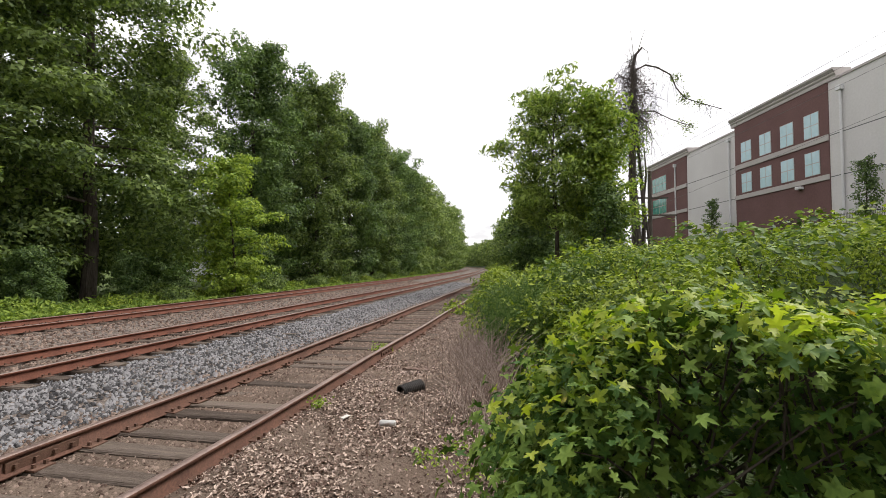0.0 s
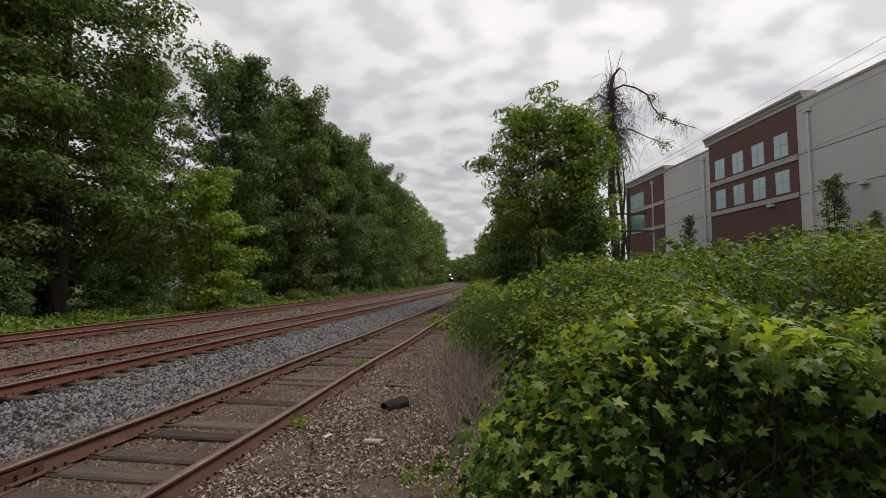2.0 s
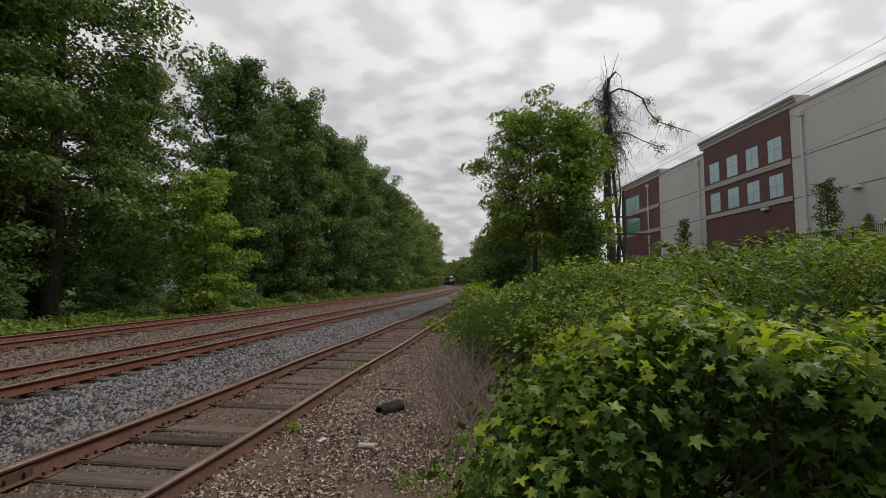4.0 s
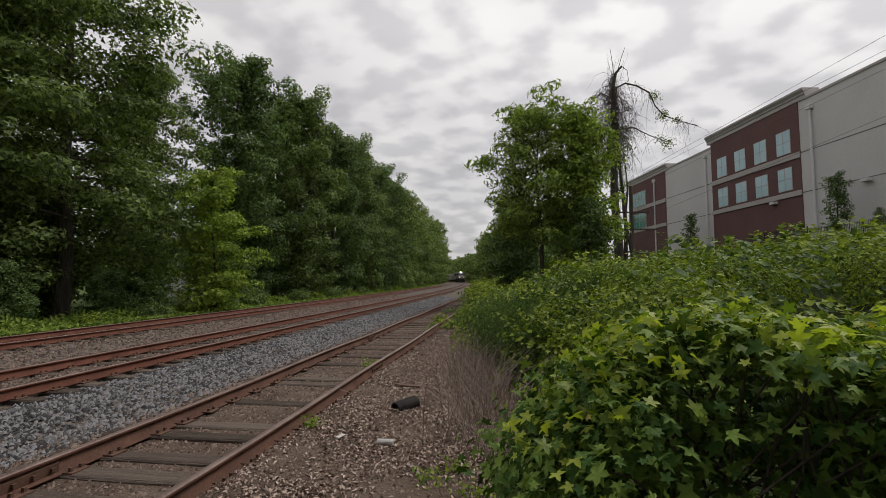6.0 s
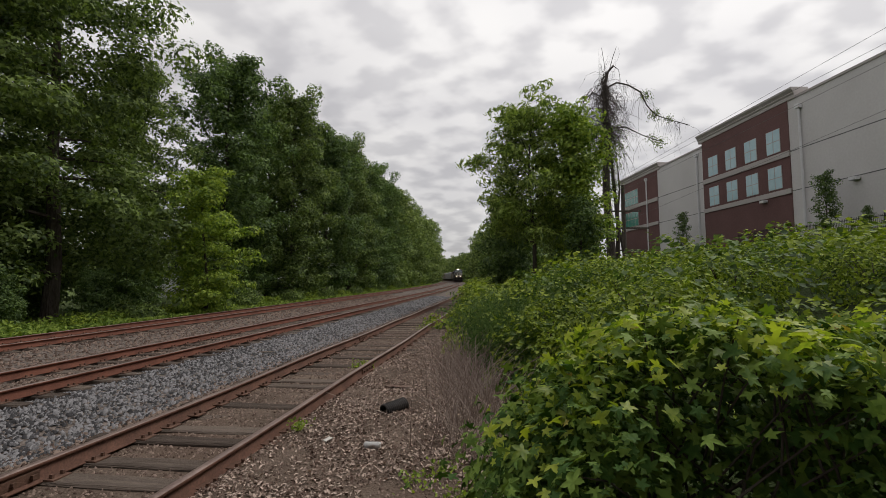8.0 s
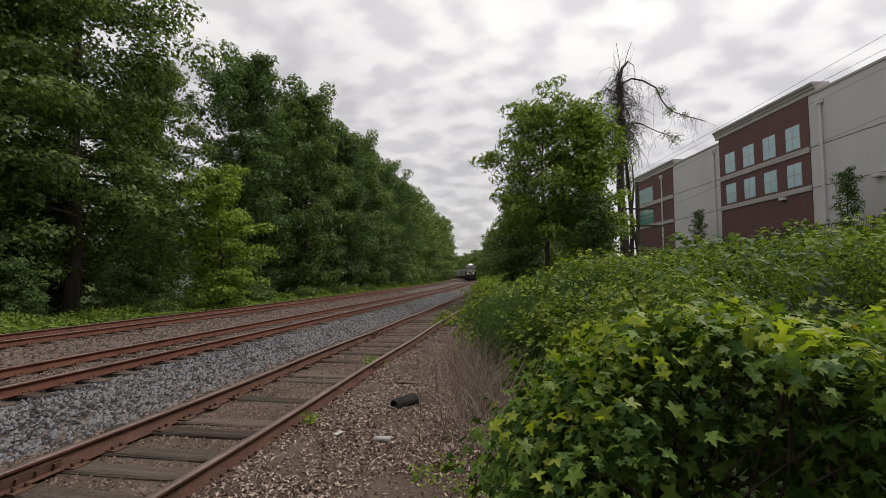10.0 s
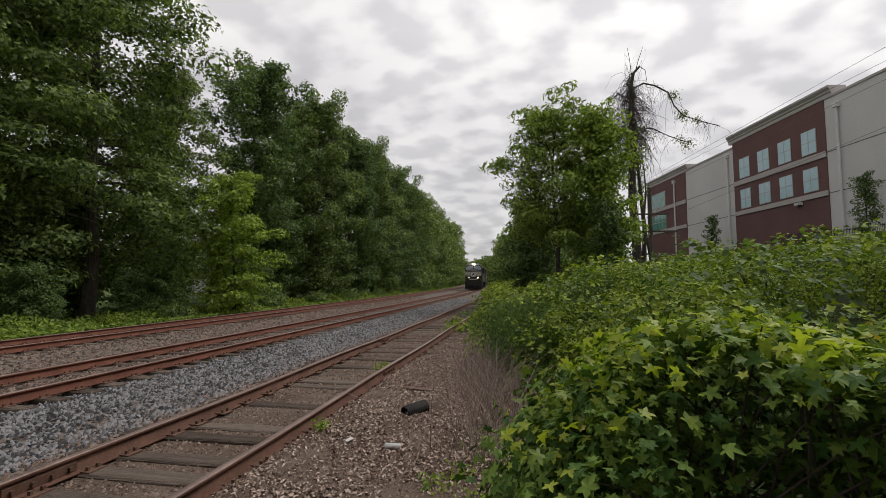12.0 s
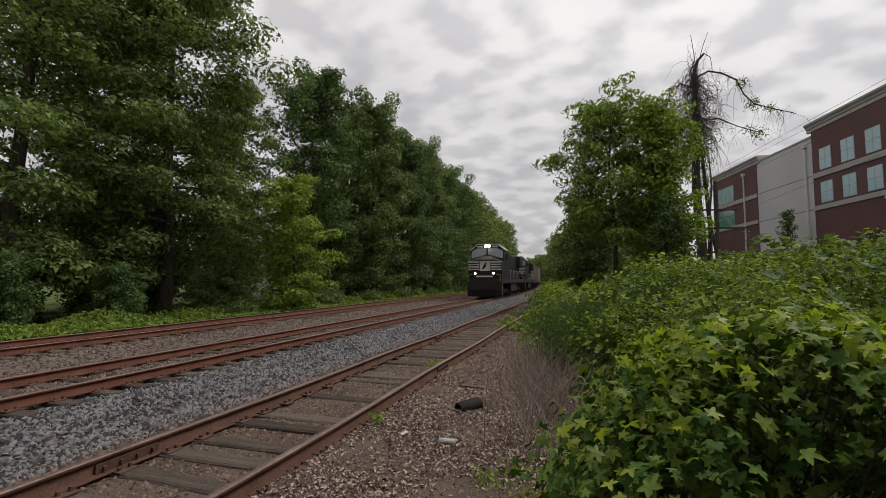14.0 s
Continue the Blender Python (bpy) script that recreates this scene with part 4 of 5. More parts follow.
dark_mid = place(tree("tree", 53, 7.2, 2.9, 0.2, 14000, 0.28, "leaf_deep", 0.15, 10, (0.6, 1.1), template=LEAF_ONE, boughs=40, tufts=4), 7.4, 40.0, 50, "dark green tree behind the light green ones")
# Added low trees; their dark leaves stand in for shade under the oaks.
for _i, (_x, _y, _s) in enumerate(((-25.5, 20.0, 0.8), (-23.5, 27.0, 0.85), (-29.5, 24.0, 0.8), (-27.0, 15.5, 0.75), (-21.0, 22.0, 0.6), (-19.3, 30.5, 0.6), (-24.0, 16.0, 0.6), (-17.8, 19.5, 0.38), (-17.0, 24.3, 0.36), (-19.0, 15.5, 0.42))):
    copy_at(dark_mid, _x, _y, 53 * _i, _s)["label"] = "low dark green tree added to darken the gaps under the oaks"


def street_sapling(seed, h):
    return tree("street_tree", seed, h, 0.9, 0.7, 3600, 0.15, "leaf_deep", 0.06, 10, (0.28, 0.45), top=0.35, rise=(0.6, 1.5), uneven=0.4, boughs=30, tufts=4)


sap = place(street_sapling(61, 5.2), 30.0, 33.6, 0, "slim young dark green street tree before the building", group="street trees")
copy_at(sap, 29.6, 52.4, 60, 0.92)
copy_at(sap, 30.2, 30.4, 120, 0.42)


def dead_tree():
    """A tall dead trunk hung with bare vines."""
    rng = np.random.default_rng(71)
    t = new("dead_tree")
    X0, Y0 = 13.6, 33.5
    Z0 = float(ground_z(X0, Y0)) - 0.1

    def at(x, z, y=0.0):
        return Vector((x - X0, y, z - Z0))

    bm = bmesh.new()
    tube(bm, [at(13.6, Z0), at(13.55, 4.5), at(13.35, 7.8), at(13.42, 11), at(13.5, 14.2), at(13.5, 16.2), at(13.75, 17.2), at(14.2, 17.7)], [0.36, 0.32, 0.28, 0.24, 0.19, 0.13, 0.10, 0.07], 9)
    tube(bm, [at(14.1, Z0, 0.2), at(14.2, 5.5, 0.1), at(13.95, 8.5), at(13.7, 11.5), at(13.75, 13.5)], [0.17, 0.15, 0.12, 0.09, 0.05], 7)
    tube(bm, [at(14.7, Z0 + 0.4, 0.2), at(14.15, 6.2, 0.1), at(14.35, 8.2), at(14.25, 10.2)], [0.10, 0.09, 0.07, 0.03], 6)
    part("trunk", bm, MAT["bark_dead"], t)
    arms = [[at(13.5, 15.9), at(14.4, 16.35, -0.1), at(15.3, 16.2), at(16.3, 15.7, 0.1), at(16.7, 14.7, 0.1), at(17.3, 13.9), at(18.5, 13.5), at(19.9, 13.1)],
            [at(13.7, 12.9), at(14.9, 12.9, -0.2), at(16.1, 12.3, -0.2), at(17.5, 11.8, -0.2)],
            [at(13.45, 15.2), at(12.6, 15.7, 0.2), at(11.9, 15.0, 0.2), at(11.5, 13.4, 0.2)],
            [at(13.9, 17.4), at(14.2, 18.4), at(14.5, 19.2)], [at(13.6, 16.8), at(13.5, 18.0), at(13.35, 19.1)], [at(14.2, 17.7), at(14.6, 17.4), at(14.7, 16.6)]]
    for a in arms:
        r = 0.075 if len(a) > 6 else 0.055 if len(a) > 3 else 0.03
        part("branch", tube(bmesh.new(), a, [r * (1 - 0.75 * i / len(a)) for i in range(len(a))], 5), MAT["bark_dead"], t)
    bm = bmesh.new()

    def curl(p, out, L, g, sag):
        """A thin vine that arches away and then hangs in loose bends."""
        pts, q = [p.copy()], p.copy()
        d = out.copy()
        for i in range(6):
            d = d * 0.72 + Vector((rng.normal(0, 0.28), rng.normal(0, 0.22), -sag * (0.25 + 0.25 * i) + rng.normal(0, 0.2)))
            q = q + d * (L / 6)
            pts.append(q.copy())
        tube(bm, pts, [g * (1 - 0.11 * i) for i in range(7)], 3)

    for k in range(620):
        z = 9.0 + 8.2 * rng.beta(2.6, 1.8)
        a = rng.uniform(0, 2 * math.pi)
        wide = 1.35 * math.sin(math.pi * min(1, max(0.12, (z - 7.0) / 10.5)))
        curl(at(13.48 + rng.normal(0, 0.1), z), Vector((math.cos(a) * wide, math.sin(a) * wide, rng.uniform(-0.2, 0.9))), rng.uniform(0.9, 2.6), rng.uniform(0.010, 0.026), rng.uniform(0.2, 0.75))
    for k in range(170):
        a = arms[int(rng.choice(3, p=(0.5, 0.25, 0.25)))]
        i = int(rng.integers(0, len(a) - 1))
        curl(a[i].lerp(a[i + 1], rng.uniform()), Vector((rng.normal(0, 0.5), rng.normal(0, 0.4), rng.uniform(-0.6, 0.7))), rng.uniform(0.5, 2.2), rng.uniform(0.008, 0.017), rng.uniform(0.1, 0.8))
    for k in range(26):
        curl(at(13.7 + rng.normal(0, 0.3), rng.uniform(16.6, 17.8)), Vector((rng.normal(0, 0.4), 0, 1.1)), rng.uniform(0.6, 1.6), 0.010, -0.25)
    for k in range(520):
        a, q = rng.uniform(0, 2 * math.pi), math.sqrt(rng.uniform(0.05, 1))
        p = at(13.45 + 1.75 * q * math.cos(a), 13.9 + 2.5 * q * math.sin(a), rng.normal(0, 0.5))
        curl(p, Vector((rng.normal(0, 0.8), rng.normal(0, 0.6), rng.normal(-0.1, 0.7))), rng.uniform(0.5, 1.5), rng.uniform(0.008, 0.018), 0.25)
    for k in range(70):
        z = rng.uniform(4.2, 9.5)
        curl(at(rng.uniform(13.4, 14.5), z), Vector((rng.normal(0, 0.5), rng.normal(0, 0.4), rng.uniform(-0.5, 0.6))), rng.uniform(0.8, 2.2), rng.uniform(0.007, 0.015), 0.5)
    part("hanging_vines", bm, MAT["bark_dead"], t, "tangle of bare hanging vines")
    n = 4600
    c = np.array([at(13.8, 12.3), at(13.9, 11.2), at(12.5, 12.9), at(16.6, 15.4), at(17.2, 14.0), at(17.5, 11.8), at(18.3, 13.6), at(13.7, 10.0), at(12.2, 11.6), at(13.8, 8.4), at(16.9, 12.1)])
    r = np.array([0.75, 0.7, 0.8, 0.32, 0.36, 0.42, 0.25, 0.6, 0.8, 0.5, 0.3])
    k = rng.choice(len(c), n, p=np.array([6, 6, 5, 1.3, 1.3, 1.6, 0.7, 5, 5, 4, 0.7]) / 36.6)
    d = rng.normal(0, 0.7, (n, 3))
    v, f = leaf_mesh(c[k] + d * r[k, None], d + (0, 0, 0.6), rng.uniform(0.08, 0.17, n), LEAF_PLAIN, rng)
    arrays("vine_leaves", v, f, MAT["leaf_oak"], t, "sparse clusters of vine leaves")
    return place(t, X0, Y0, 0, "tall dead tree hung with bare vines", "dead tree")


dead_tree()


def utility_pole():
    p = new("utility_pole")
    bm = bmesh.new()
    tube(bm, [(0, 0, 0), (0, 0, 3), (0.02, 0, 6.4)], [0.17, 0.16, 0.14], 10)
    part("pole", bm, MAT["wood_pole"], p)
    for z, x0, x1 in ((4.3, -1.2, 1.3), (3.0, -1.3, 1.9), (1.3, -1.6, 1.6), (0.35, -1.7, 0.5)):
        part("crossarm", boxed(x0, x1, -0.22, -0.12, z, z + 0.12, bevel=0.01), MAT["wood_pole"], p)
    p.matrix_basis = pose(15.05, 34.6, float(ground_z(15.05, 34.6)) - 0.05, 0, 0, 0)
    return tagged(p, "short dark wooden pole with crossarms beside the dead tree", "pole")


utility_pole()


def cable(a, b, sag, r=0.008):
    bm = bmesh.new()
    a, b = Vector(a), Vector(b)
    tube(bm, [a.lerp(b, i / 16) - Vector((0, 0, sag * 4 * (i / 16) * (1 - i / 16))) for i in range(17)], r, 4)
    return tagged(part("overhead_cable", bm, MAT["wire"]), "thin dark overhead cable", "cable", "overhead cables")


def strung(z0, z1):
    """From the pole, over the bank, to beyond the camera; z1 is its height half way."""
    k = 44.6 / 17.4
    cable((15.05, 34.5, z0), (15.05 + 2.9 * k, -10, z0 + (z1 - z0) * k), 0.0)


for _z0, _z1 in ((9.42, 11.34), (9.25, 10.75), (8.33, 10.01), (5.9, 8.15)):
    strung(_z0, _z1)


def house():
    h = new("house")
    part("wall", boxed(-4.5, 4.5, 0, 8, 0, 5.6), MAT["siding"], h)
    for k in range(14):
        part("clapboard", boxed(-4.52, 4.52, -0.03, 0.0, 0.1 + 0.39 * k, 0.44 + 0.39 * k), MAT["siding"], h)
    bm = extrude_profile(bmesh.new(), [(-0.6, 5.5), (4.0, 8.2), (8.6, 5.5)], -4.9, 4.9)
    part("roof", bm, MAT["roof_dark"], h)
    for x in (-2.4, 2.0):
        w = part("window", boxed(x - 0.55, x + 0.55, -0.07, 0.02, 3.4, 4.9), MAT["steel_white"], h)
        part("pane", boxed(x - 0.46, x + 0.46, -0.085, -0.06, 3.5, 4.8), MAT["glass_dark"], w)
    h.matrix_basis = pose(-33.5, 58, float(ground_z(-33.5, 58)), 0, 0, 25)
    return tagged(h, "white clapboard house glimpsed behind the trees", "house")


house()

# ---- bank growth ----


def bank_growth(rng):
    """Mounds of vines and brambles over the bank, each a dome of leaves."""
    near_sets, far_sets, dark_sets = [], [], []
    mounds = [(5.3, 8.4, 2.2, 1.4, 1.38), (2.5, 9.8, 1.1, 1.7, 1.55), (8.6, 9.2, 2.2, 1.5, 1.15), (3.9, 12.6, 1.7, 1.7, 1.35), (1.5, 13.0, 0.9, 2.0, 1.25), (7.0, 13.2, 2.2, 1.8, 1.1), (3.0, 6.6, 1.25, 1.0, 1.2), (1.6, 7.5, 0.7, 1.0, 1.05), (2.0, 16.5, 1.3, 2.0, 1.3), (5.4, 17.0, 1.9, 2.0, 1.3)]
    for gy in np.arange(-3.0, 46, 1.5):
        for gd in np.arange(0.2, 16, 1.5):
            y = gy + rng.uniform(-0.6, 0.6)
            x = float(edge_of(y)) + gd + rng.uniform(-0.4, 0.6) + 0.45 * max(0, 6.0 - y) + (0.2 if y < 20 else 0)
            dist = math.hypot(x, y)
            if rng.uniform() < 0.06 or (dist > 9 and x > y * 1.25 + 1.5) or dist < 2.4 or math.hypot(x - 1.6, y - 2.4) < 2.0:
                continue
            r = rng.uniform(0.75, 1.25) * (0.5 if gd < 0.9 else 1.0)
            hollow = 0.4 if 3.2 < y < 7.2 and x > 1.6 else 1.0
            mounds.append((x, y, r, r * rng.uniform(0.8, 1.2), r * rng.uniform(0.5, 1.15) * (0.9 + 0.35 * hills(x, y, 3.0)) * (1.0 if y < 14 and x < 5 else 0.8) * hollow))
    for x, y, rx, ry, h in mounds:
        dist = math.hypot(x, y)
        r = (rx + ry) / 2
        size = (0.098 if x > 3.6 else 0.074) * (1 + 0.033 * dist)
        n = int(6.0 * r * (r + h) * 0.5 / size ** 2 * 1.5)
        d = rng.normal(0, 1, (n, 3)); d[:, 2] = np.abs(d[:, 2]) - 0.15
        d /= np.linalg.norm(d, axis=1, keepdims=True)
        # bunches of leaves stand out, with hollows between them
        u, w = (d * (rx, ry, h))[:, 0] * 7 + x * 5, (d * (rx, ry, h))[:, 1] * 7 + y * 3
        lump = (np.sin(u + 1.4 * np.sin(w * 0.7)) * np.sin(w + 1.2 * np.sin(u * 0.6)) + np.sin(d[:, 2] * h * 9 + u * 0.5)) / 2
        keep = lump + rng.normal(0, 0.28, n) > -0.15
        d, lump = d[keep], lump[keep]
        n = len(d)
        k = (rng.uniform(0.72, 1, n) ** 0.5 * (1 + 0.26 * lump))[:, None]
        p = d * k * (rx, ry, h) + (x, y, float(ground_z(x, y)) + 0.03)
        nrm = d * (1 / rx, 1 / ry, 1 / h)
        nrm = nrm / np.linalg.norm(nrm, axis=1, keepdims=True) * 0.8 + (0, 0, 0.45)
        (dark_sets if rng.uniform() < 0.25 else near_sets if dist < 11 else far_sets).append((p, nrm, size * rng.uniform(0.55, 1.45, n)))
        # shoots that stand above the mound
        for _ in range(int(rng.integers(2, 7)) if dist < 10 else 0):
            m = 16
            t = np.linspace(0.1, 1, m)
            a = rng.uniform(0, 6.28)
            lean, q0 = rng.uniform(0.1, 0.5), rng.uniform(0.2, 0.75)
            bx, by = x + rx * q0 * math.cos(a), y + ry * q0 * math.sin(a)
            q = np.stack([bx + lean * t * math.cos(a), by + lean * t * math.sin(a), float(ground_z(x, y)) + h * math.sqrt(1 - q0 * q0) * 0.9 + t * rng.uniform(0.1, 0.35)], 1) + rng.normal(0, 0.03, (m, 3))
            near_sets.append((q, np.tile((0, -0.2, 0.8), (m, 1)), size * rng.uniform(0.6, 1.2, m)))
    for gy in np.arange(46, 210, 2.0):
        for gd in (0.5, 2.0, 3.6, 5.5):
            y = gy + rng.uniform(-0.8, 0.8)
            x = float(edge_of(y)) + gd + rng.uniform(-0.6, 0.6)
            r = rng.uniform(0.8, 1.4); h = r * rng.uniform(0.7, 1.2)
            n = 110
            d = rng.normal(0, 1, (n, 3)); d[:, 2] = np.abs(d[:, 2])
            d /= np.linalg.norm(d, axis=1, keepdims=True)
            far_sets.append((d * rng.uniform(0.5, 1, (n, 1)) * (r, r, h) + (x, y, float(ground_z(x, y))), d * 0.7 + (0, 0, 0.7), rng.uniform(0.22, 0.4, n)))
    for sets, shape, mat in ((near_sets, LEAF_THREE, "leaf_vine"), (far_sets, LEAF_TRI, "leaf_vine"), (dark_sets, LEAF_TRI, "leaf_deep")):
        p, nrm, s = [np.concatenate([q[k] for q in sets]) for k in range(3)]
        v, f = leaf_mesh(p, nrm, s, shape, rng, 0.4)
        tagged(arrays("bank_vines", v, f, MAT[mat]), "mounds of dense green vines and brambles covering the bank", "vines", kind="stuff")


bank_growth(_rng)


def upright_growth(name, centres, mat, rng, h, label, stems=26, leafs=70, r=0.2, leaf=0.06):
    """Clumps of upright stems with narrow leaves."""
    P, N, S = [], [], []
    for cx, cy in centres:
        base = float(ground_z(cx, cy))
        for k in range(stems):
            bx, by = cx + rng.normal(0, r), cy + rng.normal(0, r)
            hh = h * rng.uniform(0.6, 1.1)
            t = rng.uniform(0.1, 1, leafs // 2)
            lean = rng.normal(0, 0.12, 2)
            P.append(np.stack([bx + lean[0] * t * hh + rng.normal(0, 0.045, len(t)), by + lean[1] * t * hh + rng.normal(0, 0.045, len(t)), base + t * hh], 1))
            N.append(rng.normal(0, 1, (len(t), 3)) * (1, 1, 0.4))
            S.append(leaf * rng.uniform(0.7, 1.5, len(t)))
    v, f = leaf_mesh(np.concatenate(P), np.concatenate(N), np.concatenate(S), (LEAF_PLAIN[0] * (0.45, 1.6, 1), LEAF_PLAIN[1]), rng, 0.2)
    return tagged(arrays(name, v, f, MAT[mat]), label, "weeds", kind="stuff")


upright_growth("tall_weeds", [(0.95, 8.0), (1.1, 8.7), (0.9, 9.5), (1.15, 10.3)] + [(1.35 + 0.3 * (i % 3), 8.0 + 0.55 * i) for i in range(6)] + [(2.5 + 0.45 * (i % 3), 9.2 + 0.5 * i) for i in range(6)] + [(3.4 + 0.9 * i, 13.5 + 0.8 * (i % 4)) for i in range(4)], "weed", _rng, 1.25, "tall feathery green weeds at the foot of the bank")


def grass_strip(rng, count):
    """Low grass and weeds along the far side of the tracks."""
    ys = 8 + 130 * rng.uniform(0, 1, count) ** 1.7
    o = -8.2 - 5.0 * rng.uniform(0, 1, count) ** 1.1
    s = 0.179 - 0.00072 * ys
    n = np.sqrt(1 + s * s)
    x = -8.4 + 0.179 * ys - 0.00036 * ys * ys + o / n
    y = ys - o * s / n
    tall = 0.18 + 0.55 * smooth01((-9.0 - o) / 2.5) * (0.6 + 0.6 * hills(x, y, 1.6))
    z = ground_z(x, y) + tall * rng.uniform(0.15, 1, count)
    nrm = np.stack([0.5 + 0 * x, -0.4 + 0 * x, 0.8 + 0 * x], 1)
    v, f = leaf_mesh(np.stack([x, y, z], 1), nrm, rng.uniform(0.12, 0.24, count) * (1 + 0.012 * y), (LEAF_PLAIN[0] * (0.7, 1.2, 1), LEAF_PLAIN[1]), rng, 0.7)
    return tagged(arrays("grass_strip", v, f, MAT["grass"]), "strip of bright green grass and weeds beside the far track", "grass", kind="stuff")


grass_strip(_rng, 42000)


def shrub(seed, r, h, leaves, leaf, mat):
    rng = np.random.default_rng(seed)
    t = new("shrub")
    for k in range(7):
        bm = bmesh.new()
        a = rng.uniform(0, 6.28); q = r * rng.uniform(0.3, 0.8)
        tube(bm, [(0, 0, 0), (q * 0.4 * math.cos(a), q * 0.4 * math.sin(a), h * 0.45), (q * math.cos(a), q * math.sin(a), h * 0.85)], [0.02, 0.014, 0.006], 4)
        part("stem", bm, MAT["bark"], t)
    d = rng.normal(0, 1, (leaves, 3)); d /= np.linalg.norm(d, axis=1, keepdims=True)
    k = rng.uniform(0.4, 1, (leaves, 1)) ** 0.4
    lump = 1 + 0.25 * np.sin(4 * np.arctan2(d[:, 1:2], d[:, 0:1]) + seed) * np.sin(5 * d[:, 2:3] + seed)
    p = d * k * lump * (r, r, h * 0.55) + (0, 0, h * 0.5)
    p[:, 2] = np.maximum(p[:, 2], 0.04)
    v, f = leaf_mesh(p, d + (0, 0, 0.5), leaf * rng.uniform(0.6, 1.3, leaves), LEAF_PLAIN, rng)
    arrays("foliage", v, f, MAT[mat], t)
    return t


shrub_a = place(shrub(81, 0.8, 0.95, 1500, 0.15, "leaf_vine"), *left_edge(27.5, -9.9), 0, "rounded bright green shrub in the grass", "shrub", "shrubs")
shrub_b = place(shrub(82, 1.1, 1.3, 1900, 0.17, "leaf_oak"), *left_edge(33, -10.8), 0, "leafy green shrub at the edge of the woods", "shrub", "shrubs")
for _i, (_y, _o, _s) in enumerate(((19, -10.6, 0.8), (22.5, -10.4, 0.9), (24.5, -10.9, 1.1), (29, -10.9, 1.2), (36, -11, 1.1), (40, -10.8, 1.3), (44, -11, 1.2), (48, -10.6, 1.1), (53, -10.8, 1.3), (58, -10.6, 1.2), (64, -10.6, 1.3), (71, -10.5, 1.3), (79, -10.4, 1.4), (88, -10.4, 1.4), (98, -10.4, 1.5), (110, -10.4, 1.5), (125, -10.4, 1.6), (23.5, -12.6, 1.1), (30.5, -12.6, 1.2))):
    copy_at((shrub_a, shrub_b)[_i % 2], *left_edge(_y, _o + 0.5), 77 * _i, 0.35 + 0.45 * _s)

BANK = "mounded bright green shrub rising from the vines on the bank"
shrub_c = place(shrub(83, 1.1, 1.3, 3400, 0.085, "leaf_vine"), 3.3, 6.6, 0, BANK, "shrub", "shrubs")
for _i, (_x, _y, _s) in enumerate(((2.3, 8.6, 0.9), (5.3, 8.2, 0.85), (4.2, 10.6, 1.0), (7.2, 7.4, 0.75), (3.4, 13.6, 1.0))):
    copy_at(shrub_c, _x, _y, 77 * _i, _s)


def dead_stems(count, rng):
    """Dry standing stems at the foot of the bank."""
    bm = bmesh.new()
    for k in range(count):
        y = rng.uniform(4.6, 9.6)
        x = float(edge_of(y)) - 0.02 + rng.normal(-0.28, 0.26)
        h = rng.uniform(0.3, 0.85)
        a, b = rng.normal(0.02, 0.38), rng.normal(0.0, 0.25)
        z = float(ground_z(x, y)) - 0.02
        tube(bm, [(x, y, z), (x + a * 0.4 * h, y + b * 0.4 * h, z + h * 0.55), (x + a * h * 1.3, y + b * h, z + h)], [0.0055, 0.0042, 0.002], 3)
    return tagged(part("dead_stems", bm, MAT["twig"]), "dry grey-brown standing stems beside the bank", "dead stems", kind="stuff")


dead_stems(520, _rng)


def star_leaf(curl, fine=True):
    """A five-pointed leaf with a folded middle and drooping tips."""
    rim = []
    for k in range(5):
        a, tip = radians(90 - 66 * (k - 2)), (0.44, 0.56, 0.64, 0.56, 0.44)[k]
        for da, r in ((33, 0.25), (17, tip * 0.70), (0, tip), (-17, tip * 0.70)) if fine else ((33, 0.27), (0, tip)):
            rim.append((r * math.cos(a + radians(da)), r * math.sin(a + radians(da)) - 0.08, r))
    rim.append((0.0, -0.2, 0.12))
    n = len(rim)
    v = [(0, -0.08, 0.0)] + [(x, y, 0.30 * abs(x) - curl * r * r) for x, y, r in rim]
    return np.array(v), np.array([(0, i + 1, (i + 1) % n + 1) for i in range(n)])


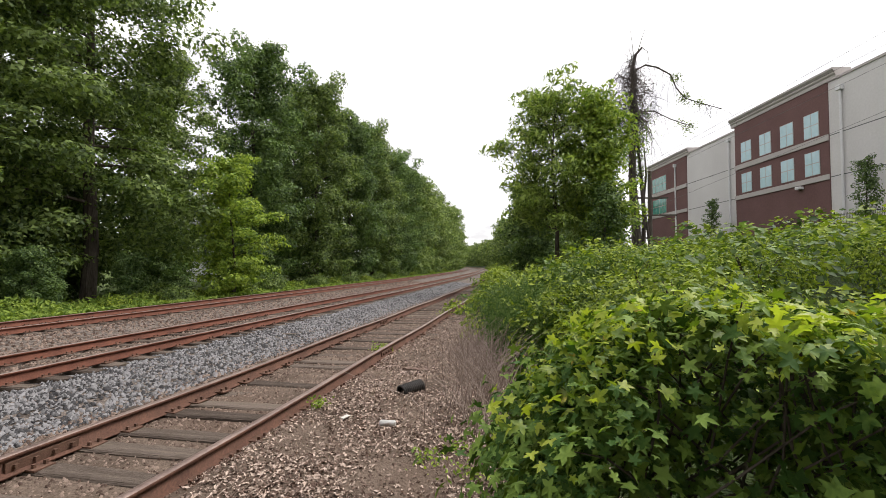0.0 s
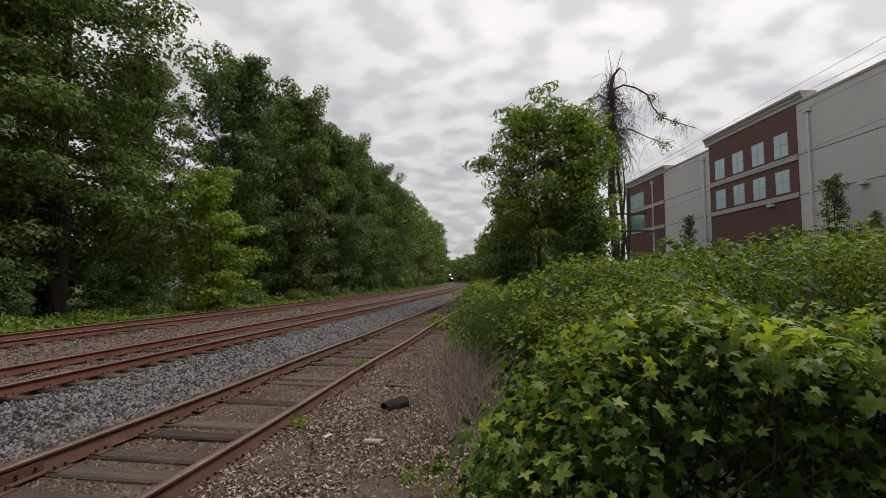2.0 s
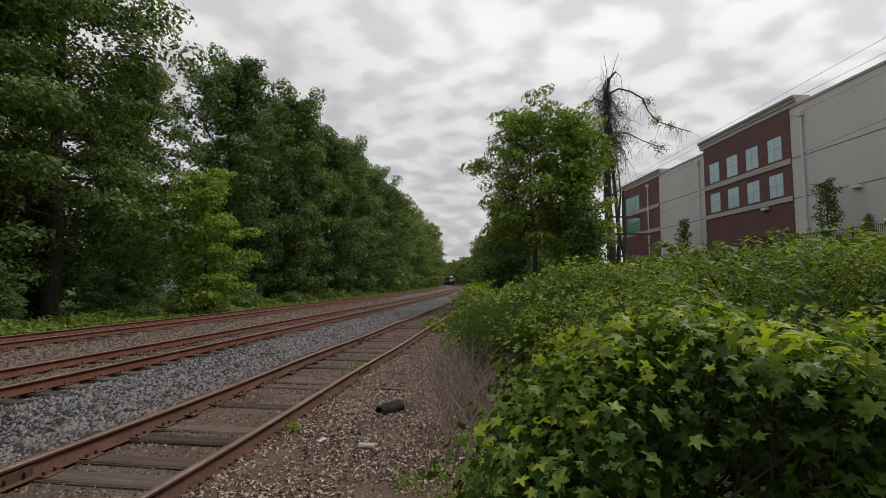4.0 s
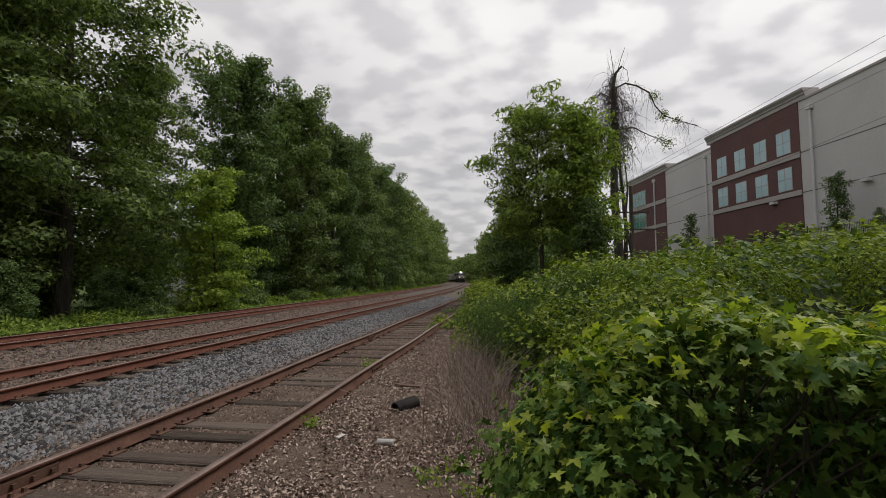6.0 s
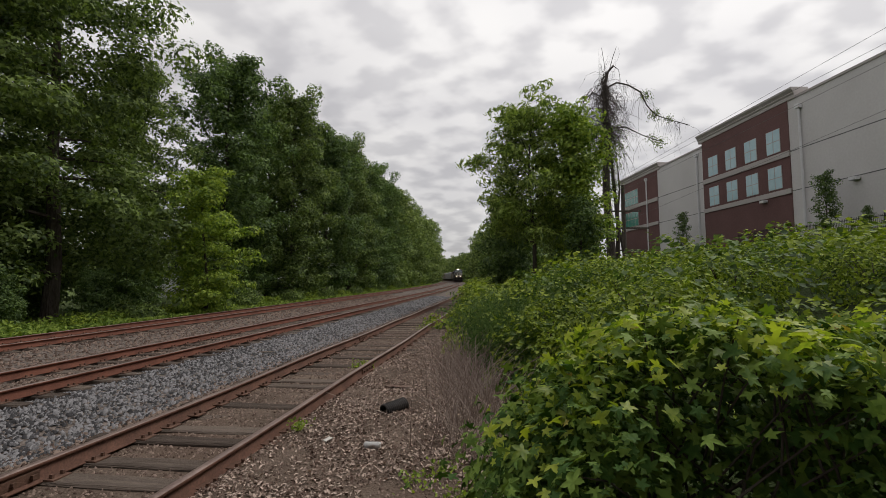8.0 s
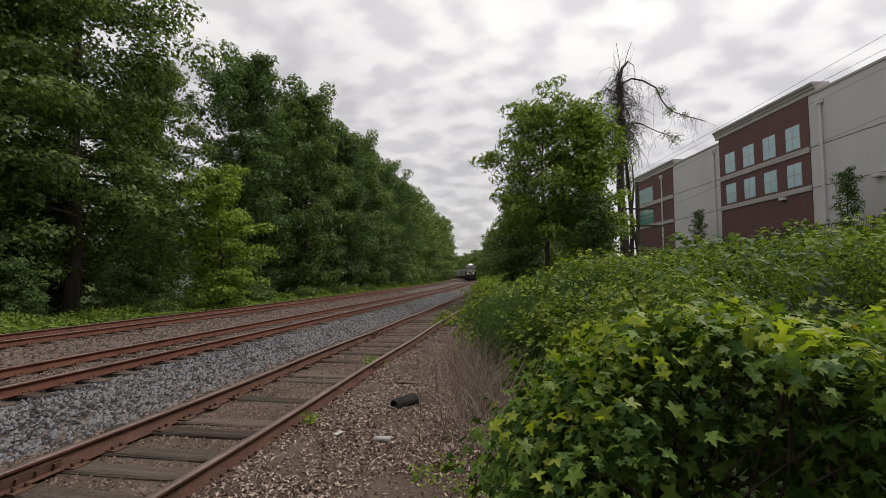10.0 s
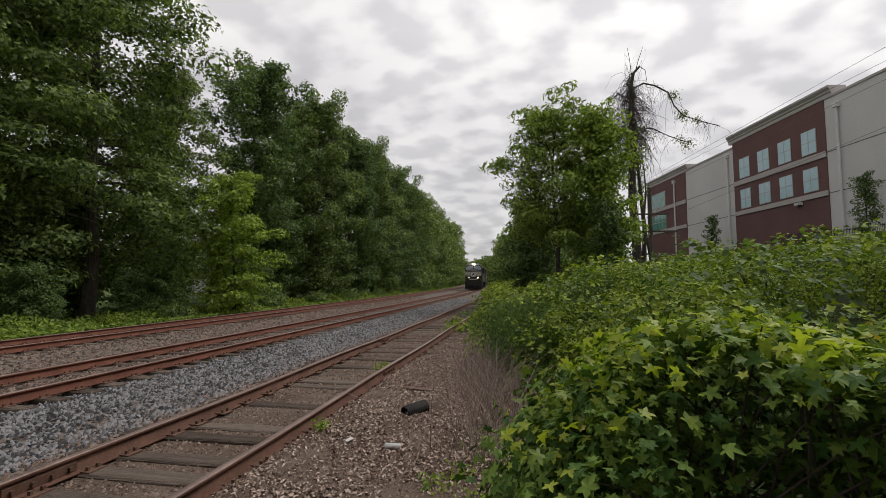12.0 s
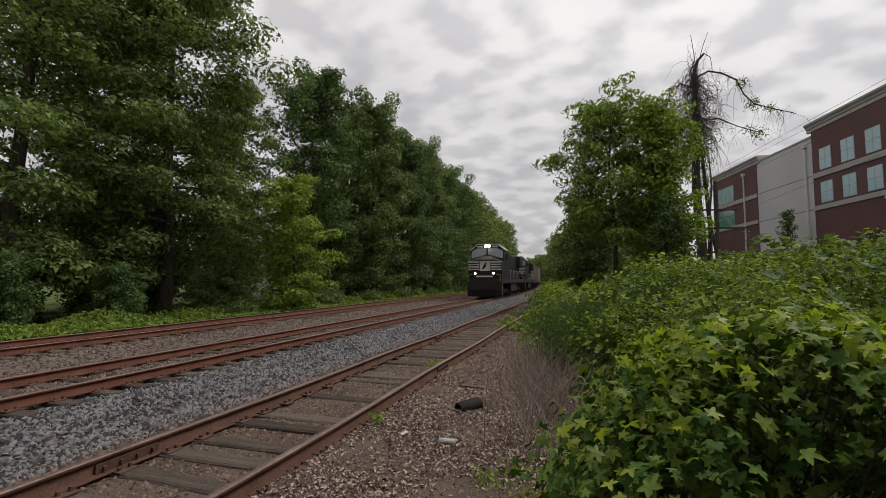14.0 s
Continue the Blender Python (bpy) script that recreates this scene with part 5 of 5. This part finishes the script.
def near_bush():
    """The leafy thicket closest to the camera: flat sprays of star-shaped leaves at the ends of many stems, hollow below."""
    rng = np.random.default_rng(91)
    b = new("maple_bush")

    def top(x, y):
        f = np.interp(x, (0.28, 0.40, 0.58, 0.82, 1.15, 1.6, 2.3, 3.4), (0.30, 0.48, 0.72, 0.87, 1.0, 1.03, 1.02, 0.9))
        return 1.50 * f * np.interp(y, (1.9, 2.1, 2.4, 3.0, 3.5), (0.84, 0.95, 1.0, 1.0, 0.76)) + 0.09 * math.sin(5 * x + 2 * y) * math.sin(4 * y + x)

    P, N, S = [], [], []

    def spray(tip, nrm, n, size, wide=0.17, stem=False):
        if stem:
            root = np.array((rng.choice((0.9, 1.5, 2.2, 2.8)) + rng.normal(0, 0.08), 2.85 + rng.normal(0, 0.12), 0.0))
            mid = root * 0.5 + tip * 0.5 + rng.normal(0, 0.07, 3) + (0, 0, 0.12)
            part("stem", tube(bmesh.new(), [root, root * 0.75 + mid * 0.25 + (0.03, 0, 0.1), mid, mid * 0.45 + tip * 0.55 + (0, 0, 0.05), tip], [0.011, 0.009, 0.007, 0.005, 0.003], 4), MAT["bark"], b)
        q = rng.normal(0, 1, (n, 3)) * (wide, wide, 0.035) + tip
        q[:, 2] = np.maximum(q[:, 2] - 0.25 * np.linalg.norm(q[:, :2] - tip[:2], axis=1), 0.06)
        P.append(q); N.append(np.tile(nrm, (n, 1)) + (q - tip) * 1.6); S.append(size * rng.uniform(0.5, 1.4, n))

    for k in range(360):
        x = rng.uniform(0.4, 3.3)
        y = rng.uniform(1.95 + 0.3 * float(smooth01((x - 0.45) / 0.4) * (1 - smooth01((x - 1.2) / 0.4))), 3.5)
        z = top(x, y) - abs(rng.normal(0, 0.05))
        side = -0.55 * float(smooth01((0.9 - x) / 0.6))
        front = -0.35 * float(smooth01((2.0 - y) / 0.4))
        spray(np.array((x, y, z)), np.array((side, front, 0.95)), int(rng.integers(17, 27)), 0.074, stem=k % 6 == 0)
    # lower storeys inside, and a loose skirt on the left flank and the front
    for k in range(230):
        x, y = rng.uniform(0.5, 3.3), rng.uniform(2.5, 3.5)
        spray(np.array((x, y, top(x, y) * rng.uniform(0.35, 0.82))), np.array((-0.1, -0.25, 0.9)), 15, 0.10, 0.2)
    for k in range(100):
        x, y = rng.uniform(0.36, 0.70), rng.uniform(2.15, 3.2)
        spray(np.array((x, y, top(x, y) * rng.uniform(0.3, 0.95))), np.array((-0.75, -0.2, 0.6)), 12, 0.06, 0.10)
    for k in range(80):
        x, y = 1.4 + 1.7 * rng.uniform() ** 0.8, rng.uniform(1.95, 2.3)
        spray(np.array((x, y, top(x, y) * rng.uniform(0.15, 0.8))), np.array((0.1, -0.5, 0.6)), 9, 0.085, 0.14)
    P, N, S = np.concatenate(P), np.concatenate(N), np.concatenate(S)
    rise = P[:, 2] - np.array([top(x, y) for x, y in P[:, :2]])
    # Leaves high on the crest take the paler colour, so the top looks lit.
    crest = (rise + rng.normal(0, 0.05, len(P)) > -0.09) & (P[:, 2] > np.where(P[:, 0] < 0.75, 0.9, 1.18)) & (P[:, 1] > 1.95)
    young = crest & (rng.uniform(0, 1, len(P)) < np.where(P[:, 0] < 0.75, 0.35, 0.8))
    front = np.where((P[:, 1] < 3.0) & (P[:, 1] > 1.95) & (rise > -0.16) & (P[:, 0] < 2.6))[0]
    picked = rng.choice(front, 300, replace=False)
    rest = np.ones(len(P), dtype=bool); rest[picked] = False
    shapes = [star_leaf(c) for c in (0.25, 0.55, 0.9)]
    coarse = star_leaf(0.5, False)
    kind = np.where(rise < -0.22, 3, rng.integers(0, 3, len(P)))

    def joined(which):
        vs, fs, base = [], [], 0
        for k, shape in enumerate((*shapes, coarse)):
            m = which & (kind == k)
            v, f = leaf_mesh(P[m], N[m], S[m], shape, rng, 0.5)
            vs.append(v); fs.append(f + base); base += len(v)
        return np.concatenate(vs), np.concatenate(fs)

    tagged(arrays("foliage", *joined(rest & ~young), MAT["leaf_near"], b), kind="stuff")
    tagged(arrays("young_foliage", *joined(rest & young), MAT["leaf_young_lit"], b, "yellow-green young leaves at the shoot tips"), kind="stuff")
    meshes = []
    for mat in ("leaf_near_part", "leaf_young_lit_part", "leaf_gold"):
        for tv, tf in shapes:
            me = bpy.data.meshes.new("leaf")
            me.from_pydata([tuple(q) for q in tv], [], [tuple(int(i) for i in t) for t in tf])
            me.materials.append(MAT[mat])
            meshes.append(me)
    for i in picked:
        nz = Vector(N[i] + rng.normal(0, 0.45, 3)).normalized()
        turn = nz.to_track_quat("Z", "Y").to_matrix().to_4x4()
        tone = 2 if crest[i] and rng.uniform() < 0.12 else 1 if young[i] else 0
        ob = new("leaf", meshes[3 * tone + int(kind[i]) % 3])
        s = S[i] * 0.95
        ob.parent = b
        ob.matrix_basis = Matrix.Translation(P[i] + (0, -0.01, 0.02)) @ turn @ pose(0, 0, 0, 0, 0, rng.uniform(0, 360)) @ Matrix.Diagonal((s, s, s, 1))
    return tagged(b, "thick bush of lobed green leaves with yellow tips", "bush")


near_bush()


def small_weed(x, y, r, h, n, seed):
    rng = np.random.default_rng(seed)
    p = rng.normal(0, 1, (n, 3)) * (r * 0.5, r * 0.5, h * 0.3) + (0, 0, h * 0.5)
    p[:, 2] = np.clip(p[:, 2], 0.01, h)
    v, f = leaf_mesh(p, rng.normal(0, 0.5, (n, 3)) + (0, 0, 0.6), rng.uniform(0.03, 0.06, n), LEAF_PLAIN, rng)
    ob = arrays("weed", v, f, MAT["leaf_bright"])
    ob.matrix_basis = pose(x, y, float(ground_z(x, y)))
    return tagged(ob, "small bright green weed growing in the dirt", "weed", "weeds in the dirt", "stuff")


small_weed(-1.33, 9.3, 0.24, 0.2, 200, 1)
small_weed(-1.53, 5.66, 0.11, 0.12, 80, 2)
small_weed(-0.2, 15.8, 0.25, 0.25, 120, 3)
small_weed(-0.15, 4.2, 0.2, 0.07, 60, 4)
small_weed(0.1, 4.45, 0.18, 0.07, 60, 5)
small_weed(0.2, 3.9, 0.2, 0.08, 60, 6)


def drain_pipe_piece():
    """A short piece of black corrugated pipe lying on the dirt."""
    bm = bmesh.new()
    prof = []
    for i in range(25):
        x = -0.24 + 0.02 * i
        prof.append((x, 0.075 + (0.007 if i % 2 else 0.0)))
    n = 14
    outer = [[bm.verts.new((x, r * math.cos(6.2832 * k / n), r * math.sin(6.2832 * k / n))) for k in range(n)] for x, r in prof]
    inner = [[bm.verts.new((x, (r - 0.012) * math.cos(6.2832 * k / n), (r - 0.012) * math.sin(6.2832 * k / n))) for k in range(n)] for x, r in prof]
    for a, b in zip(outer, outer[1:]):
        for k in range(n):
            bm.faces.new((a[k], a[(k + 1) % n], b[(k + 1) % n], b[k]))
    for a, b in zip(inner, inner[1:]):
        for k in range(n):
            bm.faces.new((a[k], b[k], b[(k + 1) % n], a[(k + 1) % n]))
    for a, b in ((outer[0], inner[0]), (inner[-1], outer[-1])):
        for k in range(n):
            bm.faces.new((a[k], b[k], b[(k + 1) % n], a[(k + 1) % n]))
    ob = part("drain_pipe", bm, MAT["plastic_black"])
    ob.matrix_basis = pose(-0.48, 6.38, float(ground_z(-0.48, 6.38)) + 0.035, 0, -5, 42) @ Matrix.Diagonal((0.72, 1.2, 1.05, 1))
    return tagged(ob, "broken piece of black corrugated pipe on the dirt", "pipe")


drain_pipe_piece()


def can():
    bm = bmesh.new()
    tube(bm, [(-0.085, 0, 0), (-0.08, 0, 0), (-0.07, 0, 0), (0.07, 0, 0), (0.08, 0, 0), (0.085, 0, 0)], [0.026, 0.03, 0.033, 0.033, 0.03, 0.026], 14)
    ob = part("drink_can", bm, MAT["can_white"])
    ob.matrix_basis = pose(-0.61, 5.04, float(ground_z(-0.61, 5.04)) + 0.034, 0, 0, -8)
    return tagged(ob, "weathered white can lying on the dirt", "can")


can()


def scrap(x, y, lx, ly, turn, seed, name="scrap", mat="paper", label="torn pale paper scrap on the dirt"):
    rng = np.random.default_rng(seed)
    bm = bmesh.new()
    bmesh.ops.create_grid(bm, x_segments=5, y_segments=3, size=0.5)
    for v in bm.verts:
        v.co = Vector((v.co.x * lx + rng.normal(0, 0.004), v.co.y * ly + rng.normal(0, 0.004), 0.034 + rng.normal(0, 0.008)))
    bmesh.ops.solidify(bm, geom=bm.faces, thickness=0.008)
    ob = part(name, bm, MAT[mat])
    ob.matrix_basis = pose(x, y, float(ground_z(x, y)), 0, 0, turn)
    return tagged(ob, label, "litter")


scrap(-1.11, 5.26, 0.05, 0.13, -25, 1)
scrap(-0.47, 7.62, 0.38, 0.14, -8, 2, "wood_scrap", "litter", "pale splintered piece of wood on the dirt")
scrap(-4.1, 11.9, 0.36, 0.12, 10, 3, "wood_scrap", "tie", "dark splinter of tie wood lying on the ballast")

# ---- train ----


def wheel_mesh():
    bm = bmesh.new()
    tube(bm, [(-0.07, 0, 0), (-0.055, 0, 0), (-0.05, 0, 0), (0.07, 0, 0)], [0.55, 0.55, 0.51, 0.5], 20)
    me = bpy.data.meshes.new("wheel")
    bm.to_mesh(me); bm.free()
    me.materials.append(MAT["loco_under"])
    return me


WHEEL = wheel_mesh()


def truck(parent, y, axles, pitch):
    half = pitch * (axles - 1) / 2
    bm = bmesh.new()
    for s in (-1, 1):
        box(bm, s * 1.08 - 0.09, s * 1.08 + 0.09, y - half - 0.75, y + half + 0.75, 0.42, 0.72, bevel=0.05)
        for k in range(axles):
            box(bm, s * 1.15 - 0.12, s * 1.15 + 0.12, y - half + k * pitch - 0.2, y - half + k * pitch + 0.2, 0.3, 0.7, bevel=0.04)
    box(bm, -1.1, 1.1, y - 0.3, y + 0.3, 0.45, 0.85)
    t = part("truck", bm, MAT["loco_under"], parent)
    for k in range(axles):
        for s in (-1, 1):
            w = new("wheel", WHEEL)
            w.parent = t
            w.matrix_basis = pose(s * 0.753, y - half + k * pitch, 0.5, 0, 0, 0 if s < 0 else 180)


def locomotive(lit=True):
    """A six-axle diesel locomotive, nose at y = 0 facing -y, rail top at z = 0."""
    L = new("locomotive")
    part("underframe", boxed(-1.56, 1.56, 0.9, 21.6, 1.3, 1.72, bevel=0.04), MAT["loco_under"], L)
    bm = extrude_profile(bmesh.new(), [(0.35, 0.12), (0.15, 0.75), (0.3, 1.75), (0.95, 1.75), (0.95, 0.12)], -1.55, 1.55)
    part("pilot", bm, MAT["loco_under"], L, "black snow plow pilot")
    # a nose whose top rises to a ridge in the middle
    bm = bmesh.new()
    rings = []
    for y, zs, zm in ((0.55, 3.22, 3.42), (0.8, 3.30, 3.56), (2.1, 3.42, 3.98)):
        rings.append([bm.verts.new(c) for c in ((-1.54, y, 1.7), (-1.54, y, zs), (-0.5, y, zm), (0.5, y, zm), (1.54, y, zs), (1.54, y, 1.7))])
    for r0, r1 in zip(rings, rings[1:]):
        for k in range(6):
            bm.faces.new((r0[k], r0[(k + 1) % 6], r1[(k + 1) % 6], r1[k]))
    bm.faces.new(rings[0][::-1]); bm.faces.new(rings[-1])
    bmesh.ops.recalc_face_normals(bm, faces=bm.faces)
    bmesh.ops.bevel(bm, geom=list(bm.edges), offset=0.04, segments=2, affect="EDGES")
    part("nose", bm, MAT["loco_black"], L, "black nose with white stripes")
    # a cab with a raked front and a roof that slopes at both sides
    bm = bmesh.new()
    rings = []
    for y, scale in ((1.75, 0.0), (2.05, 1.0), (5.4, 1.0)):
        z1, z2 = (3.42, 3.6) if scale == 0 else (4.42, 4.92)
        rings.append([bm.verts.new(c) for c in ((-1.56, y, 1.6), (-1.56, y, z1), (-0.98, y, z2), (0.98, y, z2), (1.56, y, z1), (1.56, y, 1.6))])
    for r0, r1 in zip(rings, rings[1:]):
        for k in range(6):
            bm.faces.new((r0[k], r0[(k + 1) % 6], r1[(k + 1) % 6], r1[k]))
    bm.faces.new(rings[0][::-1]); bm.faces.new(rings[-1])
    bmesh.ops.recalc_face_normals(bm, faces=bm.faces)
    bmesh.ops.bevel(bm, geom=list(bm.edges), offset=0.05, segments=2, affect="EDGES")
    cab = part("cab", bm, MAT["loco_black"], L)
    bm = bmesh.new()
    rings = [[bm.verts.new(c) for c in ((-1.60, y, 4.43), (-0.98, y, 4.97), (0.98, y, 4.97), (1.60, y, 4.43), (1.5, y, 4.37), (0.95, y, 4.88), (-0.95, y, 4.88), (-1.5, y, 4.37))] for y in (1.95, 5.42)]
    for k in range(8):
        bm.faces.new((rings[0][k], rings[0][(k + 1) % 8], rings[1][(k + 1) % 8], rings[1][k]))
    bm.faces.new(rings[0][::-1]); bm.faces.new(rings[1])
    bmesh.ops.recalc_face_normals(bm, faces=bm.faces)
    part("cab_roof", bm, MAT["car_grey"], L, "grey weathered cab roof")
    for s in (-1, 1):
        bm = bmesh.new()
        pane = [(s * 0.08, 3.98), (s * 0.08, 4.56), (s * 0.95, 4.56), (s * 1.46, 4.26), (s * 1.46, 3.58)]
        lay = lambda z, off: 1.72 + 0.22 * (z - 3.5) + off
        a = [bm.verts.new((x, lay(z, -0.05), z)) for x, z in pane]
        c = [bm.verts.new((x, lay(z, 0.03), z)) for x, z in pane]
        for k in range(5):
            bm.faces.new((a[k], a[(k + 1) % 5], c[(k + 1) % 5], c[k]))
        bm.faces.new(a[::-1]); bm.faces.new(c)
        bmesh.ops.recalc_face_normals(bm, faces=bm.faces)
        part("windshield", bm, MAT["glass_cab"], cab)
    for s in (-1, 1):
        part("side_window", boxed(s * 1.565 - 0.01, s * 1.565 + 0.01, 3.0, 4.6, 3.5, 4.15), MAT["glass_dark"], cab)
    # white stripes across the nose, broken by the middle panel
    for z in (2.5, 2.72, 2.94, 3.16):
        for x0, x1 in ((-1.5, -0.52), (0.52, 1.5)):
            part("stripe", boxed(x0, x1, 0.475, 0.53, z, z + 0.12), MAT["loco_white"], L, "white nose stripe")
    part("nose_panel", boxed(-0.46, 0.46, 0.465, 0.53, 2.42, 3.3), MAT["loco_white"], L, "white panel with a dark emblem")
    bm = bmesh.new()
    tube(bm, [(-0.2, 0.455, 2.6), (0.0, 0.455, 2.85), (0.12, 0.455, 3.16)], [0.05, 0.14, 0.05], 6)
    part("emblem", bm, MAT["loco_black"], L, "plain dark emblem shape")
    part("sill_stripe", boxed(-0.75, 0.75, 0.235, 0.30, 1.86, 2.0), MAT["loco_white"], L, "white sill stripe")

    def lamp(name, x, y, z, r):
        ring = part(name, tube(bmesh.new(), [(x, y + 0.01, z), (x, y + 0.06, z), (x, y + 0.16, z)], [r, r, r], 14), MAT["lamp_glare" if lit else "glass_dark"], L, ("lit " if lit else "unlit ") + name.replace("_", " "))
        if lit:
            part("bulb", tube(bmesh.new(), [(x, y - 0.03, z), (x, y + 0.02, z)], [r * 0.45, r * 0.6], 12), MAT["lamp_glow"], ring)

    lamp("headlight", -0.14, 1.84, 4.76, 0.15)
    lamp("headlight", 0.14, 1.84, 4.76, 0.15)
    part("headlight_housing", boxed(-0.34, 0.34, 1.92, 2.5, 4.62, 4.93, bevel=0.03), MAT["loco_black"], L)
    for s in (-1, 1):
        lamp("ditch_light", s * 0.82, 0.22, 2.2, 0.095)
        part("ditch_light_housing", boxed(s * 0.82 - 0.17, s * 0.82 + 0.17, 0.32, 0.62, 2.02, 2.38, bevel=0.03), MAT["loco_black"], L)
        part("handrail", tube(tube(bmesh.new(), [(s * 1.42, 0.3, 0.5), (s * 1.42, 0.25, 2.1)], 0.02, 5), [(s * 1.42, 0.3, 2.05), (s * 1.1, 0.25, 2.1)], 0.02, 5), MAT["yellow"], L, "yellow grab rail")
        bm = bmesh.new()
        for k in range(4):
            box(bm, s * 1.42 - 0.12, s * 1.42 + 0.12, 0.95 + 0.05 * k, 1.35, 0.35 + 0.28 * k, 0.39 + 0.28 * k)
        part("steps", bm, MAT["yellow"], L, "yellow edged steps")
        bm = bmesh.new()
        for k in range(12):
            y = 5.8 + k * 1.35
            tube(bm, [(s * 1.46, y, 1.6), (s * 1.46, y, 2.6)], 0.018, 4)
        tube(bm, [(s * 1.46, 5.8, 2.6), (s * 1.46, 20.6, 2.6)], 0.02, 4)
        part("handrail", bm, MAT["loco_white"], L, "pale walkway handrail")
        part("sill_line", boxed(s * 1.505 - 0.01, s * 1.505 + 0.01, 1.0, 21.5, 1.52, 1.6), MAT["loco_white"], L, "white line along the sill")
    bm = boxed(-0.95, 0.95, 5.4, 20.9, 1.7, 4.4, bevel=0.1)
    box(bm, -1.5, 1.5, 16.8, 20.6, 3.3, 4.5, bevel=0.12)
    box(bm, -1.15, 1.15, 6.0, 9.6, 3.2, 4.45, bevel=0.1)
    hood = part("long_hood", bm, MAT["loco_black"], L)
    for s in (-1, 1):
        for k in range(9):
            y = 6.2 + k * 1.15
            part("hood_door", boxed(s * 0.955 - 0.012, s * 0.955 + 0.012, y, y + 1.0, 1.75, 3.1), MAT["loco_black"], hood)
    for y in (11.5, 13.2, 18.0, 19.6):
        bm = bmesh.new()
        tube(bm, [(0, y, 4.2), (0, y, 4.55), (0, y, 4.6)], [0.55, 0.55, 0.5], 14)
        part("roof_fan", bm, MAT["loco_under"], L)
    for s in (-1, 1):
        part("number_board", boxed(s * 0.72 - 0.26, s * 0.72 + 0.26, 1.93, 2.0, 4.64, 4.8), MAT["loco_white"], cab, "white number board")
        part("radiator_grille", boxed(s * 1.505 - 0.015, s * 1.505 + 0.015, 17.1, 20.3, 3.45, 4.3), MAT["loco_under"], hood)
        part("air_tank", tube(bmesh.new(), [(s * 1.25, 8.0, 1.35), (s * 1.25, 13.5, 1.35)], 0.16, 10), MAT["loco_under"], L)
        part("mirror", boxed(s * 1.68 - 0.06, s * 1.68 + 0.06, 2.9, 2.95, 3.6, 4.0), MAT["loco_black"], cab)
    part("nose_door", boxed(0.6, 1.1, 0.44, 0.5, 1.78, 2.42), MAT["loco_black"], L)
    for x in (-1.2, -0.6, 0.6, 1.2):
        part("plow_rib", boxed(x - 0.03, x + 0.03, 0.16, 0.4, 0.3, 1.6), MAT["loco_black"], L)
    for x in (-0.5, 0.5):
        part("air_hose", tube(bmesh.new(), [(x, 0.2, 1.1), (x, 0.02, 0.8), (x * 0.8, 0.05, 0.5)], 0.03, 6), MAT["plastic_black"], L)
    part("fuel_tank", boxed(-1.4, 1.4, 8.2, 13.6, 0.35, 1.25, bevel=0.2), MAT["loco_under"], L)
    truck(L, 4.3, 3, 1.85)
    truck(L, 17.6, 3, 1.85)
    part("coupler", boxed(-0.15, 0.15, -0.15, 0.4, 0.7, 1.0, bevel=0.04), MAT["loco_under"], L)
    return tagged(L, "black diesel locomotive with white nose stripes and lit headlights", "locomotive", "train")


def freight_car(mat, label):
    """A ribbed covered freight car, front at y = 0."""
    c = new("freight_car")
    body = part("body", boxed(-1.52, 1.52, 0.4, 17.6, 1.15, 4.5, bevel=0.08), mat, c)
    for s in (-1, 1):
        for k in range(14):
            y = 0.8 + k * 1.26
            part("rib", boxed(s * 1.56 - 0.05, s * 1.56 + 0.05, y, y + 0.12, 1.2, 4.4), mat, body)
    bm = extrude_profile(bmesh.new(), [(0, 0)] * 0 + [(-1.5, 4.48), (-0.9, 4.75), (0.9, 4.75), (1.5, 4.48)], 0.45, 17.55)
    bmesh.ops.transform(bm, matrix=Matrix(((0, 1, 0, 0), (1, 0, 0, 0), (0, 0, 1, 0), (0, 0, 0, 1))), verts=bm.verts)
    bmesh.ops.recalc_face_normals(bm, faces=bm.faces)
    part("roof", bm, mat, c)
    part("underframe", boxed(-1.2, 1.2, 0.0, 18.0, 0.8, 1.15), MAT["loco_under"], c)
    truck(c, 2.6, 2, 1.75)
    truck(c, 15.4, 2, 1.75)
    return tagged(c, label, "freight car", "train")


lead = locomotive()
second = locomotive(lit=False)
second["label"] = "second black diesel locomotive behind the first"
car_a = freight_car(MAT["car_tan"], "tan covered freight car with ribbed sides")
car_b = freight_car(MAT["car_grey"], "light grey covered freight car with ribbed sides")
cars = [car_a, car_b] + [copy_thing((car_b, car_a)[k % 3 == 2], pose(0, 0, 0)) for k in range(10)]

# ---- what moves ----


def motions():
    """The train comes round the bend at a steady pace."""
    def y_at(s):
        return 41.0 + s * 0.990        # along the line, s metres behind the place of the nose at the end
    consist = [(lead, 0.0, 22.0), (second, 22.4, 22.0)] + [(c, 45.0 + 18.5 * k, 18.0) for k, c in enumerate(cars)]
    for thing, back, length in consist:
        rows = []
        for i in range(29):
            t = i * 0.5
            s = (14.0 - t) * 22.6 + back
            x0, y0, _ = line(y_at(s))
            x1, y1, _ = line(y_at(s + length))
            rows.append((t, pose(x0, y0, RAIL_TOP, 0, 0, -math.degrees(math.atan2(x1 - x0, y1 - y0)))))
        walk(thing, rows)


motions()
